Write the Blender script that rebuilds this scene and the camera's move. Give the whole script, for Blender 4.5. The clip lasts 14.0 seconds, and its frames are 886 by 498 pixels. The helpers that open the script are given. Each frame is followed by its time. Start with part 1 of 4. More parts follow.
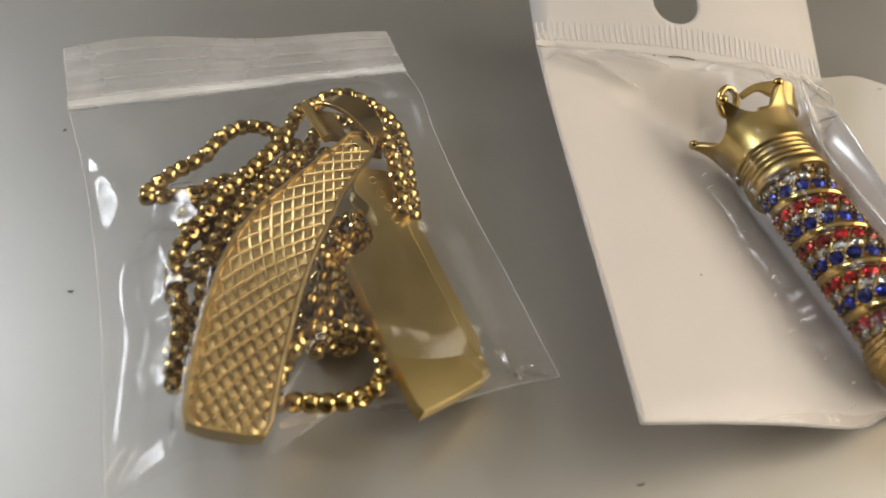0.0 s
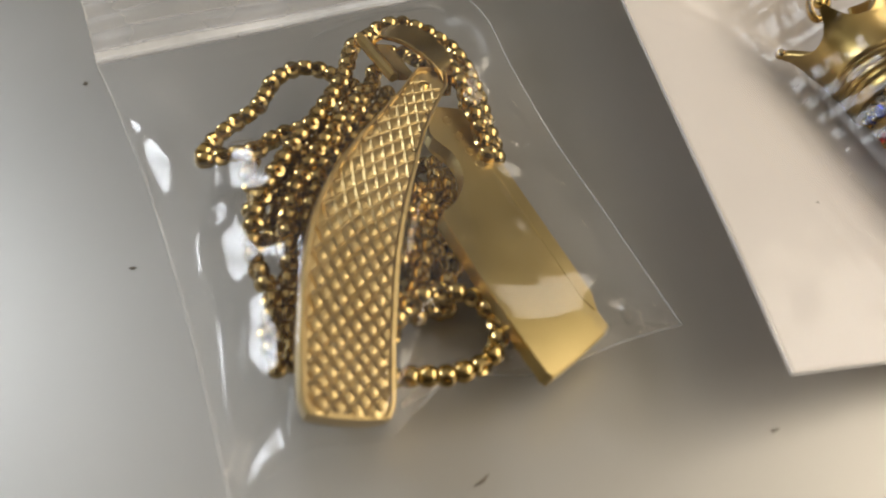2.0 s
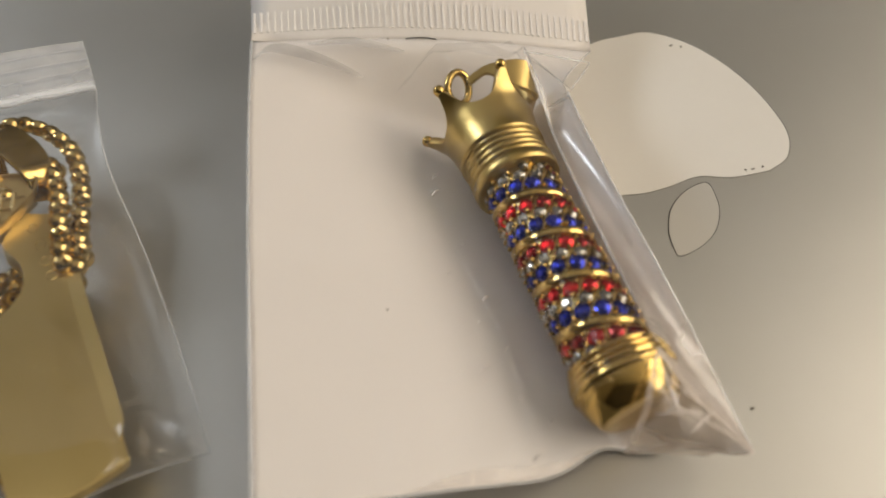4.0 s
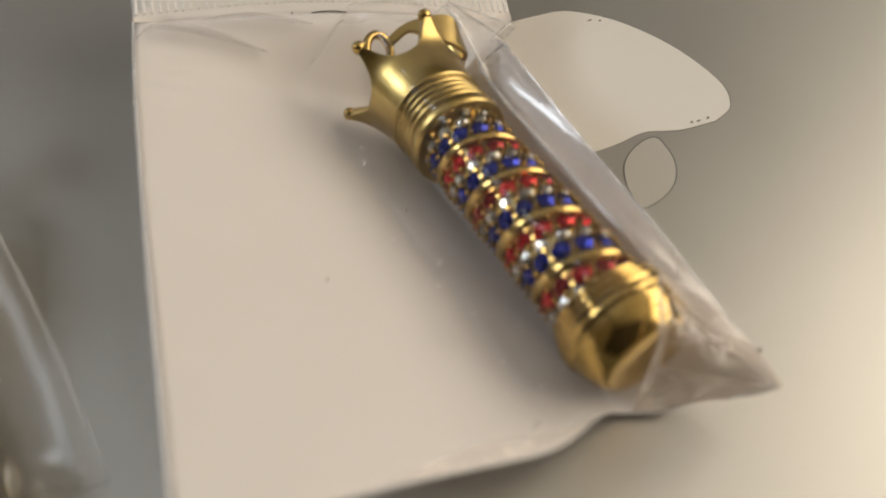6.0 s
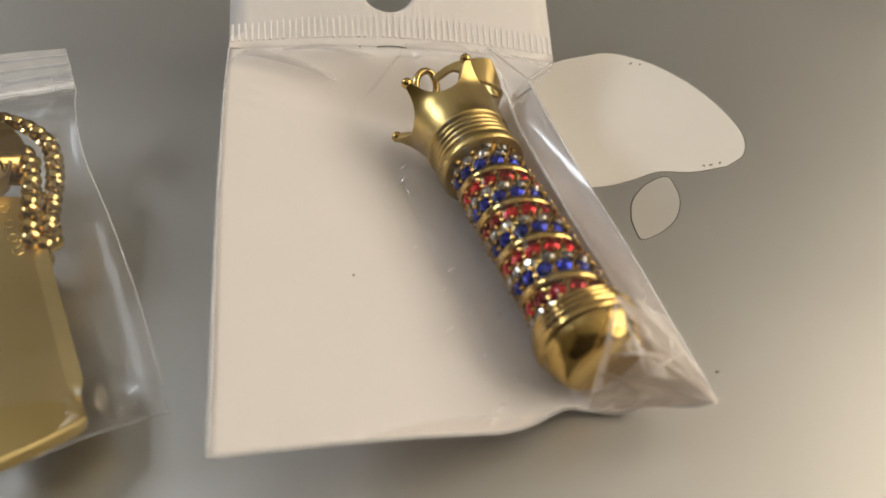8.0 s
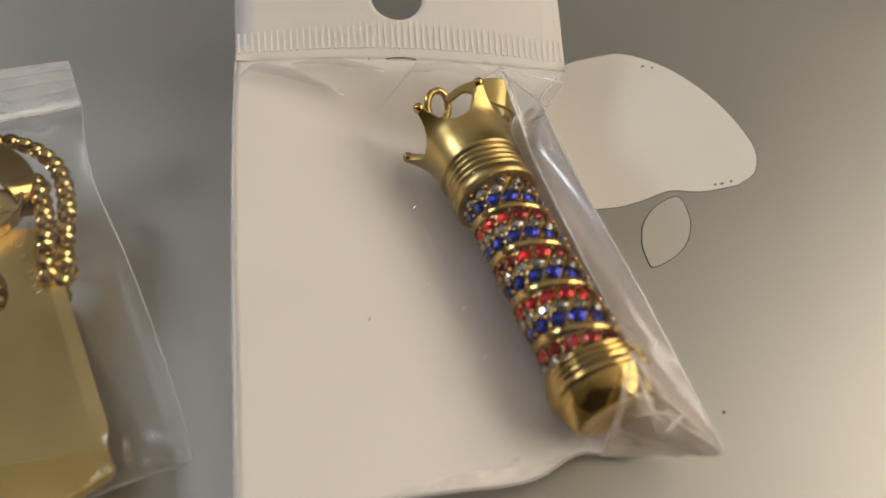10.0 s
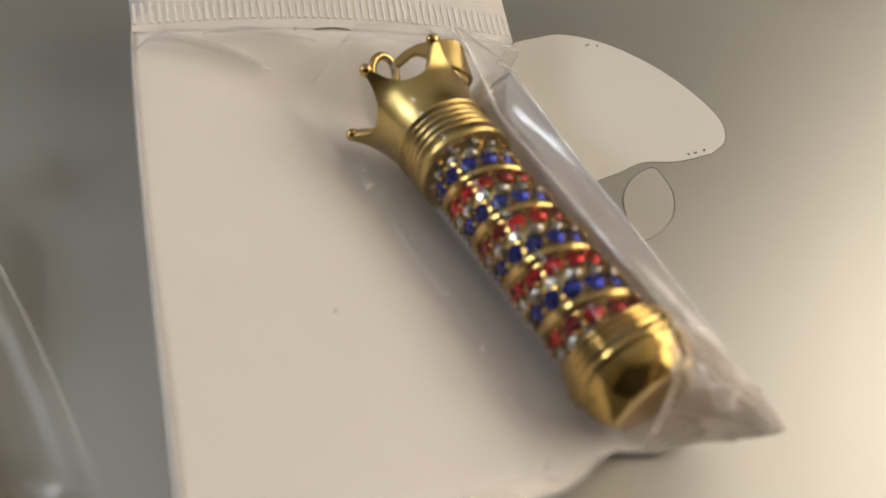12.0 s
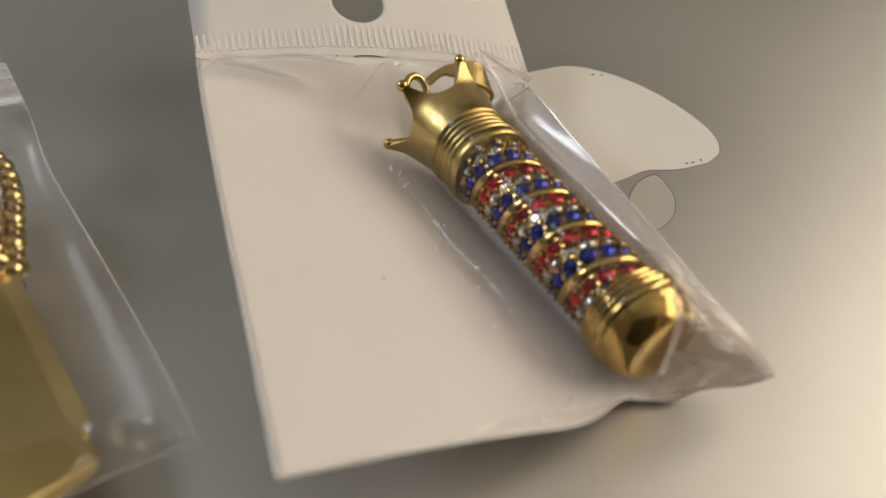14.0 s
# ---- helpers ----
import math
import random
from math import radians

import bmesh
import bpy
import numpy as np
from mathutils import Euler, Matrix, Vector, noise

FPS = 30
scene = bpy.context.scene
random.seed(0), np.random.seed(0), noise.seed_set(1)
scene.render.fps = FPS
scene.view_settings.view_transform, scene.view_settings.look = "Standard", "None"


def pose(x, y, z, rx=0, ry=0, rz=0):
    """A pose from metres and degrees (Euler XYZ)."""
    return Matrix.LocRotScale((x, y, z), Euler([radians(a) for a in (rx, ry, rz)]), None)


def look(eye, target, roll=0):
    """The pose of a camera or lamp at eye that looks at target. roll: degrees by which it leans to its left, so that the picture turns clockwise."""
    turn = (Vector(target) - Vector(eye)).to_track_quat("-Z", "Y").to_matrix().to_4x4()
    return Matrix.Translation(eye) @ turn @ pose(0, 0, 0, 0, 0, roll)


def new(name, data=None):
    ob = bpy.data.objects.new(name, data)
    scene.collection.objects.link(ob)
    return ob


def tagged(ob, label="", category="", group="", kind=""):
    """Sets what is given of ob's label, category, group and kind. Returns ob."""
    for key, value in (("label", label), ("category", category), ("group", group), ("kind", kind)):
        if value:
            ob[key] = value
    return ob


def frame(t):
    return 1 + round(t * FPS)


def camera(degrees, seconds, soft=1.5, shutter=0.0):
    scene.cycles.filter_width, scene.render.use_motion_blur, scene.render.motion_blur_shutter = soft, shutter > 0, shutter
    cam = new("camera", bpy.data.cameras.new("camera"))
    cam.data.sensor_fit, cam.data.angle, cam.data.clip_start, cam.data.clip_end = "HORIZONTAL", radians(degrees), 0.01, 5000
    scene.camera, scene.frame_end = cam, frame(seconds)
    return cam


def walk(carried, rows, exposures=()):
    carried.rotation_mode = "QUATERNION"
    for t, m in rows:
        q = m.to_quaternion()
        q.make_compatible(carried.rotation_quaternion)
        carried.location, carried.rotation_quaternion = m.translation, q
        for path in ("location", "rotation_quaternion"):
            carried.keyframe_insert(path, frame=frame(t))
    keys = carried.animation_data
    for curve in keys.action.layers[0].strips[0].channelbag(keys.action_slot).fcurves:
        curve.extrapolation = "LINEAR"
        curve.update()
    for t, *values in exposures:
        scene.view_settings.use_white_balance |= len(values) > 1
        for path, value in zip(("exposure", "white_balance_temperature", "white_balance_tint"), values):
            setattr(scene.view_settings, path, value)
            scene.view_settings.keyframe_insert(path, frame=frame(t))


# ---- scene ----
cam = camera(64.08, 14.0, soft=1.7, shutter=0.42)
cam.data.dof.use_dof, cam.data.dof.focus_distance, cam.data.dof.aperture_fstop = True, 0.11, 18.5
PATH = [
    (0, (-0.01309, 0.02590, 0.08364), (-0.00024, 0.35677, -0.29101), 2.33),
    (0.5, (-0.01113, 0.03446, 0.07580), (0.00003, 0.36288, -0.30104), 2.69),
    (1, (-0.01509, 0.04496, 0.06986), (0.00986, 0.35133, -0.32449), 2.81),
    (1.5, (-0.02147, 0.04976, 0.06836), (0.01486, 0.33138, -0.34319), 2.63),
    (2, (-0.02813, 0.03614, 0.08105), (-0.00214, 0.31362, -0.33407), 0.60),
    (2.5, (-0.01858, 0.02712, 0.09947), (-0.01278, 0.30149, -0.31849), -2.59),
    (3, (0.00038, 0.02282, 0.10918), (-0.01339, 0.30535, -0.30312), -4.69),
    (3.5, (0.02434, 0.03463, 0.09771), (0.02084, 0.33217, -0.30411), -4.07),
    (3.7, (0.02933, 0.03937, 0.08947), (0.03383, 0.33976, -0.31021), -3.50),
    (5.8, (0.02407, 0.04384, 0.06287), (0.12355, 0.37667, -0.29675), 0.51),
    (6, (0.02390, 0.04030, 0.06063), (0.11559, 0.37679, -0.29766), 0.17),
    (6.5, (0.02804, 0.03087, 0.06519), (0.08454, 0.37838, -0.28985), -0.90),
    (7, (0.02933, 0.02874, 0.06930), (0.07428, 0.37831, -0.28535), -0.91),
    (9.5, (0.03078, 0.02944, 0.07752), (0.05980, 0.37085, -0.28662), -1.74),
    (10, (0.02895, 0.03832, 0.08128), (0.06299, 0.35439, -0.30466), -0.88),
    (10.5, (0.02944, 0.05210, 0.07380), (0.08833, 0.35331, -0.32093), 0.92),
    (11, (0.02677, 0.05736, 0.06571), (0.11488, 0.35905, -0.32316), 3.76),
    (11.5, (0.02289, 0.05320, 0.06130), (0.13814, 0.37593, -0.30278), 4.76),
    (12, (0.02042, 0.04396, 0.06261), (0.13435, 0.37412, -0.29518), 4.71),
    (12.5, (0.01891, 0.03992, 0.06340), (0.13875, 0.37705, -0.28586), 4.55),
    (13, (0.01687, 0.03325, 0.06399), (0.14055, 0.38570, -0.26840), 4.31),
    (13.5, (0.01558, 0.03209, 0.06402), (0.13547, 0.38761, -0.26647), 3.77),
    (14, (0.01357, 0.03103, 0.06366), (0.12954, 0.39030, -0.26418), 3.50),
]
walk(cam, [(t, look(eye, target, roll)) for t, eye, target, roll in PATH], [(0.0, 0.06), (1.5, 0.1), (3.5, 0.05), (6.0, -0.02), (6.5, 0.1), (7.0, 0.14), (9.5, -0.05), (10.0, -0.1), (12.0, -0.05), (14.0, -0.06)])

# ---- world, windows and lamps ----
world = bpy.data.worlds.new("daylight")
scene.world = world
world.use_nodes = True
wn = world.node_tree
sky = wn.nodes.new("ShaderNodeTexSky")
sky.sky_type = "NISHITA"
sky.sun_disc = False
sky.sun_elevation, sky.sun_rotation = radians(38), radians(70)
wn.nodes["Background"].inputs["Strength"].default_value = 0.1
wn.links.new(sky.outputs["Color"], wn.nodes["Background"].inputs["Color"])

MM = 0.001
X0, X1, Y0, Y1 = -1.35, 1.25, -0.95, 2.3       # walls of the room
FLOOR, CEIL = -0.7655, 1.75


def window_lamp(name, centre, target, wide, high, power, colour):
    data = bpy.data.lights.new(name, "AREA")
    data.shape, data.size, data.size_y, data.energy, data.color = "RECTANGLE", wide, high, power, colour
    ob = new(name, data)
    ob.matrix_world = look(centre, target)
    return tagged(ob, "daylight coming in through the window opening", "window light", kind="structure")


window_lamp("window_light_east", (X1 + 0.04, -0.05, 1.0), (0.0, -0.05, 1.0), 1.7, 1.3, 27.5, (1.0, 0.858, 0.645))
window_lamp("window_light_west", (X0 - 0.04, 0.80, 1.04), (0.0, 0.80, 1.04), 0.66, 0.58, 22.0, (0.88, 0.94, 1.0))


# ---- materials ----
def shader(name):
    m = bpy.data.materials.new(name)
    m.use_nodes = True
    return m, m.node_tree, m.node_tree.nodes["Principled BSDF"]


def noise_node(nt, scale, detail=4.0, rough=0.55, stretch=None):
    tc = nt.nodes.new("ShaderNodeTexCoord")
    n = nt.nodes.new("ShaderNodeTexNoise")
    n.inputs["Scale"].default_value, n.inputs["Detail"].default_value, n.inputs["Roughness"].default_value = scale, detail, rough
    if stretch:
        mp = nt.nodes.new("ShaderNodeMapping")
        mp.inputs["Scale"].default_value = stretch
        nt.links.new(tc.outputs["Object"], mp.inputs["Vector"])
        nt.links.new(mp.outputs["Vector"], n.inputs["Vector"])
    else:
        nt.links.new(tc.outputs["Object"], n.inputs["Vector"])
    return n.outputs["Fac"]


def ramp(nt, fac, low, high, a=0.3, b=0.7):
    r = nt.nodes.new("ShaderNodeMapRange")
    r.inputs["From Min"].default_value, r.inputs["From Max"].default_value = a, b
    r.inputs["To Min"].default_value, r.inputs["To Max"].default_value = low, high
    nt.links.new(fac, r.inputs["Value"])
    return r.outputs["Result"]


def blend(nt, fac, c1, c2):
    x = nt.nodes.new("ShaderNodeMix")
    x.data_type = "RGBA"
    x.inputs[6].default_value, x.inputs[7].default_value = (*c1, 1), (*c2, 1)
    nt.links.new(fac, x.inputs[0])
    return x.outputs[2]


def bump(nt, bsdf, fac, strength, distance):
    b = nt.nodes.new("ShaderNodeBump")
    b.inputs["Strength"].default_value, b.inputs["Distance"].default_value = strength, distance
    nt.links.new(fac, b.inputs["Height"])
    nt.links.new(b.outputs["Normal"], bsdf.inputs["Normal"])


def metal(name, c1, c2, r1, r2, wear_scale, grain_scale, grain):
    m, nt, b = shader(name)
    b.inputs["Metallic"].default_value = 1.0
    wear = noise_node(nt, wear_scale, 5.0)
    nt.links.new(blend(nt, ramp(nt, wear, 0, 1), c1, c2), b.inputs["Base Color"])
    nt.links.new(ramp(nt, wear, r1, r2), b.inputs["Roughness"])
    bump(nt, b, noise_node(nt, grain_scale, 3.0), grain, 0.00005)
    return m


def plain(name, c1, c2, rough, scale, grain=0.1, spec=0.5, grain_scale=None):
    m, nt, b = shader(name)
    n = noise_node(nt, scale, 5.0)
    nt.links.new(blend(nt, ramp(nt, n, 0, 1), c1, c2), b.inputs["Base Color"])
    b.inputs["Roughness"].default_value, b.inputs["Specular IOR Level"].default_value = rough, spec
    bump(nt, b, noise_node(nt, grain_scale or scale * 8, 4.0), grain, 0.0002)
    return m


def film(name, gloss, haze, rough, wrinkle, colour=(1, 1, 1), scale=160.0, rim=0.75, passing=0.0):
    """Clear plastic film: light goes straight through, gloss by Fresnel, a little milky haze."""
    m = bpy.data.materials.new(name)
    m.use_nodes = True
    nt = m.node_tree
    nt.nodes.remove(nt.nodes["Principled BSDF"])
    out = nt.nodes["Material Output"]
    clear, shine, milk = (nt.nodes.new("ShaderNodeBsdf" + k) for k in ("Transparent", "Glossy", "Diffuse"))
    shine.inputs["Roughness"].default_value = rough
    milk.inputs["Color"].default_value = (*colour, 1)
    weight = nt.nodes.new("ShaderNodeLayerWeight")
    curve = nt.nodes.new("ShaderNodeMath")
    curve.operation = "POWER"
    curve.inputs[1].default_value = 4.0
    nt.links.new(weight.outputs["Facing"], curve.inputs[0])
    fres = nt.nodes.new("ShaderNodeMapRange")
    fres.inputs["To Min"].default_value, fres.inputs["To Max"].default_value = gloss, rim
    nt.links.new(curve.outputs[0], fres.inputs["Value"])
    height = noise_node(nt, scale, 3.0, 0.5, (1.0, 0.45, 1.0))
    bp = nt.nodes.new("ShaderNodeBump")
    bp.inputs["Strength"].default_value, bp.inputs["Distance"].default_value = wrinkle, 0.002
    nt.links.new(height, bp.inputs["Height"])
    for node in (shine, weight):
        nt.links.new(bp.outputs["Normal"], node.inputs["Normal"])
    hazy = nt.nodes.new("ShaderNodeMixShader")
    nt.links.new(ramp(nt, noise_node(nt, 60.0, 4.0), haze * 0.5, haze * 1.5), hazy.inputs[0])
    nt.links.new(clear.outputs[0], hazy.inputs[1])
    glow = nt.nodes.new("ShaderNodeBsdfTranslucent")
    glow.inputs["Color"].default_value = (*colour, 1)
    milky = nt.nodes.new("ShaderNodeMixShader")
    milky.inputs[0].default_value = passing
    nt.links.new(milk.outputs[0], milky.inputs[1])
    nt.links.new(glow.outputs[0], milky.inputs[2])
    nt.links.new(milky.outputs[0], hazy.inputs[2])
    mix = nt.nodes.new("ShaderNodeMixShader")
    nt.links.new(fres.outputs[0], mix.inputs[0])
    nt.links.new(hazy.outputs[0], mix.inputs[1])
    nt.links.new(shine.outputs[0], mix.inputs[2])
    nt.links.new(mix.outputs[0], out.inputs["Surface"])
    return m


def stone(name, colour):
    """A foil-backed cut crystal: coloured mirror facets under a clear coat."""
    m, nt, b = shader(name)
    info = nt.nodes.new("ShaderNodeObjectInfo")
    dark = tuple(v * 0.36 for v in colour)
    nt.links.new(blend(nt, info.outputs["Random"], dark, colour), b.inputs["Base Color"])
    b.inputs["Metallic"].default_value, b.inputs["Roughness"].default_value = 0.8, 0.17
    b.inputs["Coat Weight"].default_value, b.inputs["Coat Roughness"].default_value = 0.45, 0.07
    return m


def thin_white(name, c1, c2, through_light):
    """White plastic sheet that lets some light through."""
    m = plain(name, c1, c2, 0.42, 45.0, 0.12, 0.4, 500.0)
    nt = m.node_tree
    glow = nt.nodes.new("ShaderNodeBsdfTranslucent")
    glow.inputs["Color"].default_value = (*c2, 1)
    mix = nt.nodes.new("ShaderNodeMixShader")
    mix.inputs[0].default_value = through_light
    nt.links.new(nt.nodes["Principled BSDF"].outputs[0], mix.inputs[1])
    nt.links.new(glow.outputs[0], mix.inputs[2])
    nt.links.new(mix.outputs[0], nt.nodes["Material Output"].inputs["Surface"])
    return m


ALU = metal("bead_blasted_aluminium", (0.53, 0.52, 0.495), (0.57, 0.56, 0.535), 0.48, 0.54, 14.0, 9000.0, 0.25)
INLAY = plain("pale_inlay", (0.83, 0.79, 0.73), (0.87, 0.83, 0.77), 0.32, 30.0, 0.03, 0.6)
INLAY.node_tree.nodes["Principled BSDF"].inputs["Metallic"].default_value = 0.12
# same inlay as above, its colour darkened to imitate the leaf's dimmer reflection
LEAF = plain("darkened_leaf_inlay", (0.70, 0.67, 0.62), (0.75, 0.72, 0.67), 0.32, 30.0, 0.03, 0.6)
LEAF.node_tree.nodes["Principled BSDF"].inputs["Metallic"].default_value = 0.4
GROOVE = plain("dark_seam", (0.05, 0.048, 0.045), (0.10, 0.095, 0.085), 0.6, 900.0)
SEAM = plain("inlay_seam", (0.20, 0.19, 0.175), (0.28, 0.27, 0.25), 0.5, 900.0)
GOLD = metal("satin_gold", (0.45, 0.325, 0.115), (0.53, 0.39, 0.15), 0.28, 0.37, 180.0, 5000.0, 0.12)
GOLD_SHINY = metal("polished_gold", (0.52, 0.352, 0.108), (0.61, 0.43, 0.155), 0.11, 0.2, 220.0, 3000.0, 0.05)
GOLD_CHAIN = metal("chain_gold", (0.52, 0.37, 0.14), (0.62, 0.455, 0.195), 0.13, 0.21, 220.0, 3000.0, 0.08)
GOLD_CAST = metal("cast_gold", (0.50, 0.372, 0.165), (0.57, 0.435, 0.205), 0.28, 0.36, 300.0, 2500.0, 0.25)
GOLD_BLADE = metal("brushed_gold_blade", (0.61, 0.47, 0.20), (0.69, 0.545, 0.25), 0.28, 0.4, 60.0, 1200.0, 0.03)
waves = GOLD_BLADE.node_tree.nodes.new("ShaderNodeBump")
waves.inputs["Strength"].default_value, waves.inputs["Distance"].default_value = 0.3, 0.0006
GOLD_BLADE.node_tree.links.new(noise_node(GOLD_BLADE.node_tree, 90.0, 2.0, 0.5, (1.0, 0.4, 1.0)), waves.inputs["Height"])
GOLD_BLADE.node_tree.links.new(waves.outputs["Normal"], next(n for n in GOLD_BLADE.node_tree.nodes if n.type == "BUMP" and n != waves).inputs["Normal"])
RED = stone("red_crystal", (0.68, 0.005, 0.009))
BLUE = stone("blue_crystal", (0.005, 0.02, 0.42))
CLEAR = stone("clear_crystal", (0.56, 0.53, 0.48))
FILM = film("clear_bag_film", 0.045, 0.02, 0.11, 0.07)
FILM_BACK = film("clear_back_film", 0.012, 0.015, 0.25, 0.1)
FILM_ZIP = film("milky_zip_film", 0.10, 0.27, 0.2, 0.3, (0.94, 0.95, 1.0))
FILM_TRACK = film("white_zip_track", 0.14, 0.8, 0.25, 0.2, (0.88, 0.9, 0.93))
# milky peach colour of the next two films imitates reflections of gold and window
FILM_CRUMPLE = film("crumpled_film", 0.12, 0.4, 0.14, 0.5, (1.0, 0.86, 0.76), 400.0, 0.6, 0.5)
FILM_SHEET = film("creased_clear_film", 0.05, 0.16, 0.08, 0.3, (1.0, 0.88, 0.76), 300.0, 0.5, 0.5)
FILM_WHITE = film("white_crease_glint_film", 0.12, 0.8, 0.2, 0.4, (1.0, 0.94, 0.9), 300.0, 0.6, 0.4)
FILM_FOLD = film("folded_side_film", 0.08, 0.26, 0.2, 0.1, (0.90, 0.82, 0.77), 90.0, 0.55)
FILM_EDGE = film("sealed_film_edge", 0.10, 0.36, 0.2, 0.3, (0.92, 0.93, 0.95))
FILM_STIFF = film("crisp_pouch_film", 0.018, 0.02, 0.13, 0.17, (0.95, 0.88, 0.82), 220.0, 0.35)
FILM_GUSSET = film("taut_clear_film", 0.06, 0.16, 0.14, 0.2, (0.95, 0.88, 0.83), 200.0, 0.5)
FILM_DULL = film("dull_reflection_film", 0.26, 0.04, 0.4, 0.3, (0.8, 0.76, 0.76), 150.0, 0.2)
CARD = thin_white("white_pouch_back", (0.875, 0.83, 0.80), (0.905, 0.86, 0.83), 0.2)
CRIMP = plain("white_crimped_seal", (0.84, 0.81, 0.79), (0.88, 0.85, 0.83), 0.35, 90.0, 0.1, 0.5)
LINT = plain("dark_lint", (0.16, 0.14, 0.115), (0.29, 0.25, 0.21), 0.9, 3000.0)
TABLE = plain("dark_table", (0.012, 0.011, 0.010), (0.022, 0.019, 0.016), 0.5, 12.0)
WALL = plain("wall_paint", (0.22, 0.20, 0.165), (0.26, 0.24, 0.20), 0.85, 3.0)
# unseen south wall, darkened in place of the camera holder's dark reflection
DARK_WALL = plain("darkened_south_wall", (0.045, 0.038, 0.032), (0.065, 0.055, 0.046), 0.8, 3.0)
CEILING = plain("ceiling_paint", (0.58, 0.56, 0.52), (0.63, 0.61, 0.57), 0.9, 3.0)
WOOD = plain("floor_boards", (0.16, 0.10, 0.06), (0.26, 0.17, 0.10), 0.45, 5.0)
PAINT = plain("window_paint", (0.74, 0.73, 0.70), (0.8, 0.79, 0.76), 0.4, 20.0)

# ---- mesh helpers ----
PLACED = {}


def thing(name, at, label, category, group="", kind=""):
    ob = new(name)
    ob.empty_display_size = 0.005
    m = Matrix.Translation(at)
    ob.matrix_basis = m
    PLACED[ob.name] = m
    return tagged(ob, label, category, group, kind)


def under(ob, parent, m=None):
    m = m or Matrix.Identity(4)
    if parent:
        ob.parent = parent
        ob.matrix_parent_inverse = PLACED[parent.name].inverted()
    ob.matrix_basis = m
    PLACED[ob.name] = m
    return ob


def mesh_of(name, bm, material, smooth=True):
    me = bpy.data.meshes.new(name)
    bmesh.ops.recalc_face_normals(bm, faces=bm.faces)
    bm.to_mesh(me)
    bm.free()
    me.materials.append(material)
    for p in me.polygons:
        p.use_smooth = smooth
    if smooth:
        me.set_sharp_from_angle(angle=radians(42))
    return me


def part(name, bm, material, parent, label="", smooth=True):
    """One mesh object under a thing or a part, in world coordinates."""
    ob = under(new(name, mesh_of(name, bm, material, smooth)), parent)
    return tagged(ob, label)


def rounded(ob, width, segments=2, angle=40):
    b = ob.modifiers.new("edges", "BEVEL")
    b.width, b.segments, b.limit_method, b.angle_limit = width, segments, "ANGLE", radians(angle)
    b.harden_normals = False
    return ob


def box(bm, lo, hi, m=None):
    vs = [bm.verts.new(Vector((x, y, z))) for z in (lo[2], hi[2]) for y in (lo[1], hi[1]) for x in (lo[0], hi[0])]
    if m:
        for v in vs:
            v.co = m @ v.co
    for f in ((0, 2, 3, 1), (4, 5, 7, 6), (0, 1, 5, 4), (2, 6, 7, 3), (0, 4, 6, 2), (1, 3, 7, 5)):
        bm.faces.new([vs[i] for i in f])
    return bm


def grid(fn, nu, nv, bm=None):
    """A sheet from fn(u, v), which gives millimetres."""
    bm = bm or bmesh.new()
    rows = [[bm.verts.new(Vector(fn(i / nu, j / nv)) * MM) for i in range(nu + 1)] for j in range(nv + 1)]
    for j in range(nv):
        for i in range(nu):
            bm.faces.new((rows[j][i], rows[j][i + 1], rows[j + 1][i + 1], rows[j + 1][i]))
    return bm


def slab(outline, low, high, bm=None):
    """A closed outline of vectors (metres) pushed from the offset low to the offset high."""
    bm = bm or bmesh.new()
    a, b = ([bm.verts.new(p + off) for p in outline] for off in (low, high))
    bm.faces.new(a), bm.faces.new(b[::-1])
    for i in range(len(a)):
        j = (i + 1) % len(a)
        bm.faces.new((a[i], b[i], b[j], a[j]))
    return bm


def tube(points, radius, sides=8, bm=None, closed=False, taper=None):
    """A round bar along points (metres)."""
    bm = bm or bmesh.new()
    n, rings = len(points), []
    for i, p in enumerate(points):
        a = points[(i - 1) % n if closed else max(i - 1, 0)]
        b = points[(i + 1) % n if closed else min(i + 1, n - 1)]
        t = (b - a).normalized()
        side = t.cross(Vector((0.13, 0.21, 0.97))).normalized()
        up = side.cross(t)
        r = radius * (taper(i / max(n - 1, 1)) if taper else 1.0)
        rings.append([bm.verts.new(p + r * (math.cos(k * math.tau / sides) * side + math.sin(k * math.tau / sides) * up)) for k in range(sides)])
    for i in range(n if closed else n - 1):
        A, B = rings[i], rings[(i + 1) % n]
        for k in range(sides):
            bm.faces.new((A[k], A[(k + 1) % sides], B[(k + 1) % sides], B[k]))
    if not closed:
        bm.faces.new(rings[0][::-1]), bm.faces.new(rings[-1])
    return bm


def spline(points, steps):
    """A smooth line through the given points, in millimetres."""
    pts = [Vector(p) for p in points]
    pts = [2 * pts[0] - pts[1], *pts, 2 * pts[-1] - pts[-2]]
    out = []
    for i in range(1, len(pts) - 2):
        a, b, c, d = pts[i - 1 : i + 3]
        for k in range(steps):
            t = k / steps
            out.append(0.5 * (2 * b + (c - a) * t + (2 * a - 5 * b + 4 * c - d) * t * t + (3 * b - a - 3 * c + d) * t ** 3))
    return out + [pts[-2]]


def along(line, f):
    """The point at the fraction f of a dense line."""
    x = max(0.0, min(1.0, f)) * (len(line) - 1)
    i = min(int(x), len(line) - 2)
    return line[i].lerp(line[i + 1], x - i)


def smooth_step(a, b, x):
    t = max(0.0, min(1.0, (x - a) / (b - a)))
    return t * t * (3 - 2 * t)


def soft_max(*values, k=1.6):
    top = max(values)
    return top + math.log(sum(math.exp((v - top) / k) for v in values)) * k - 0.0


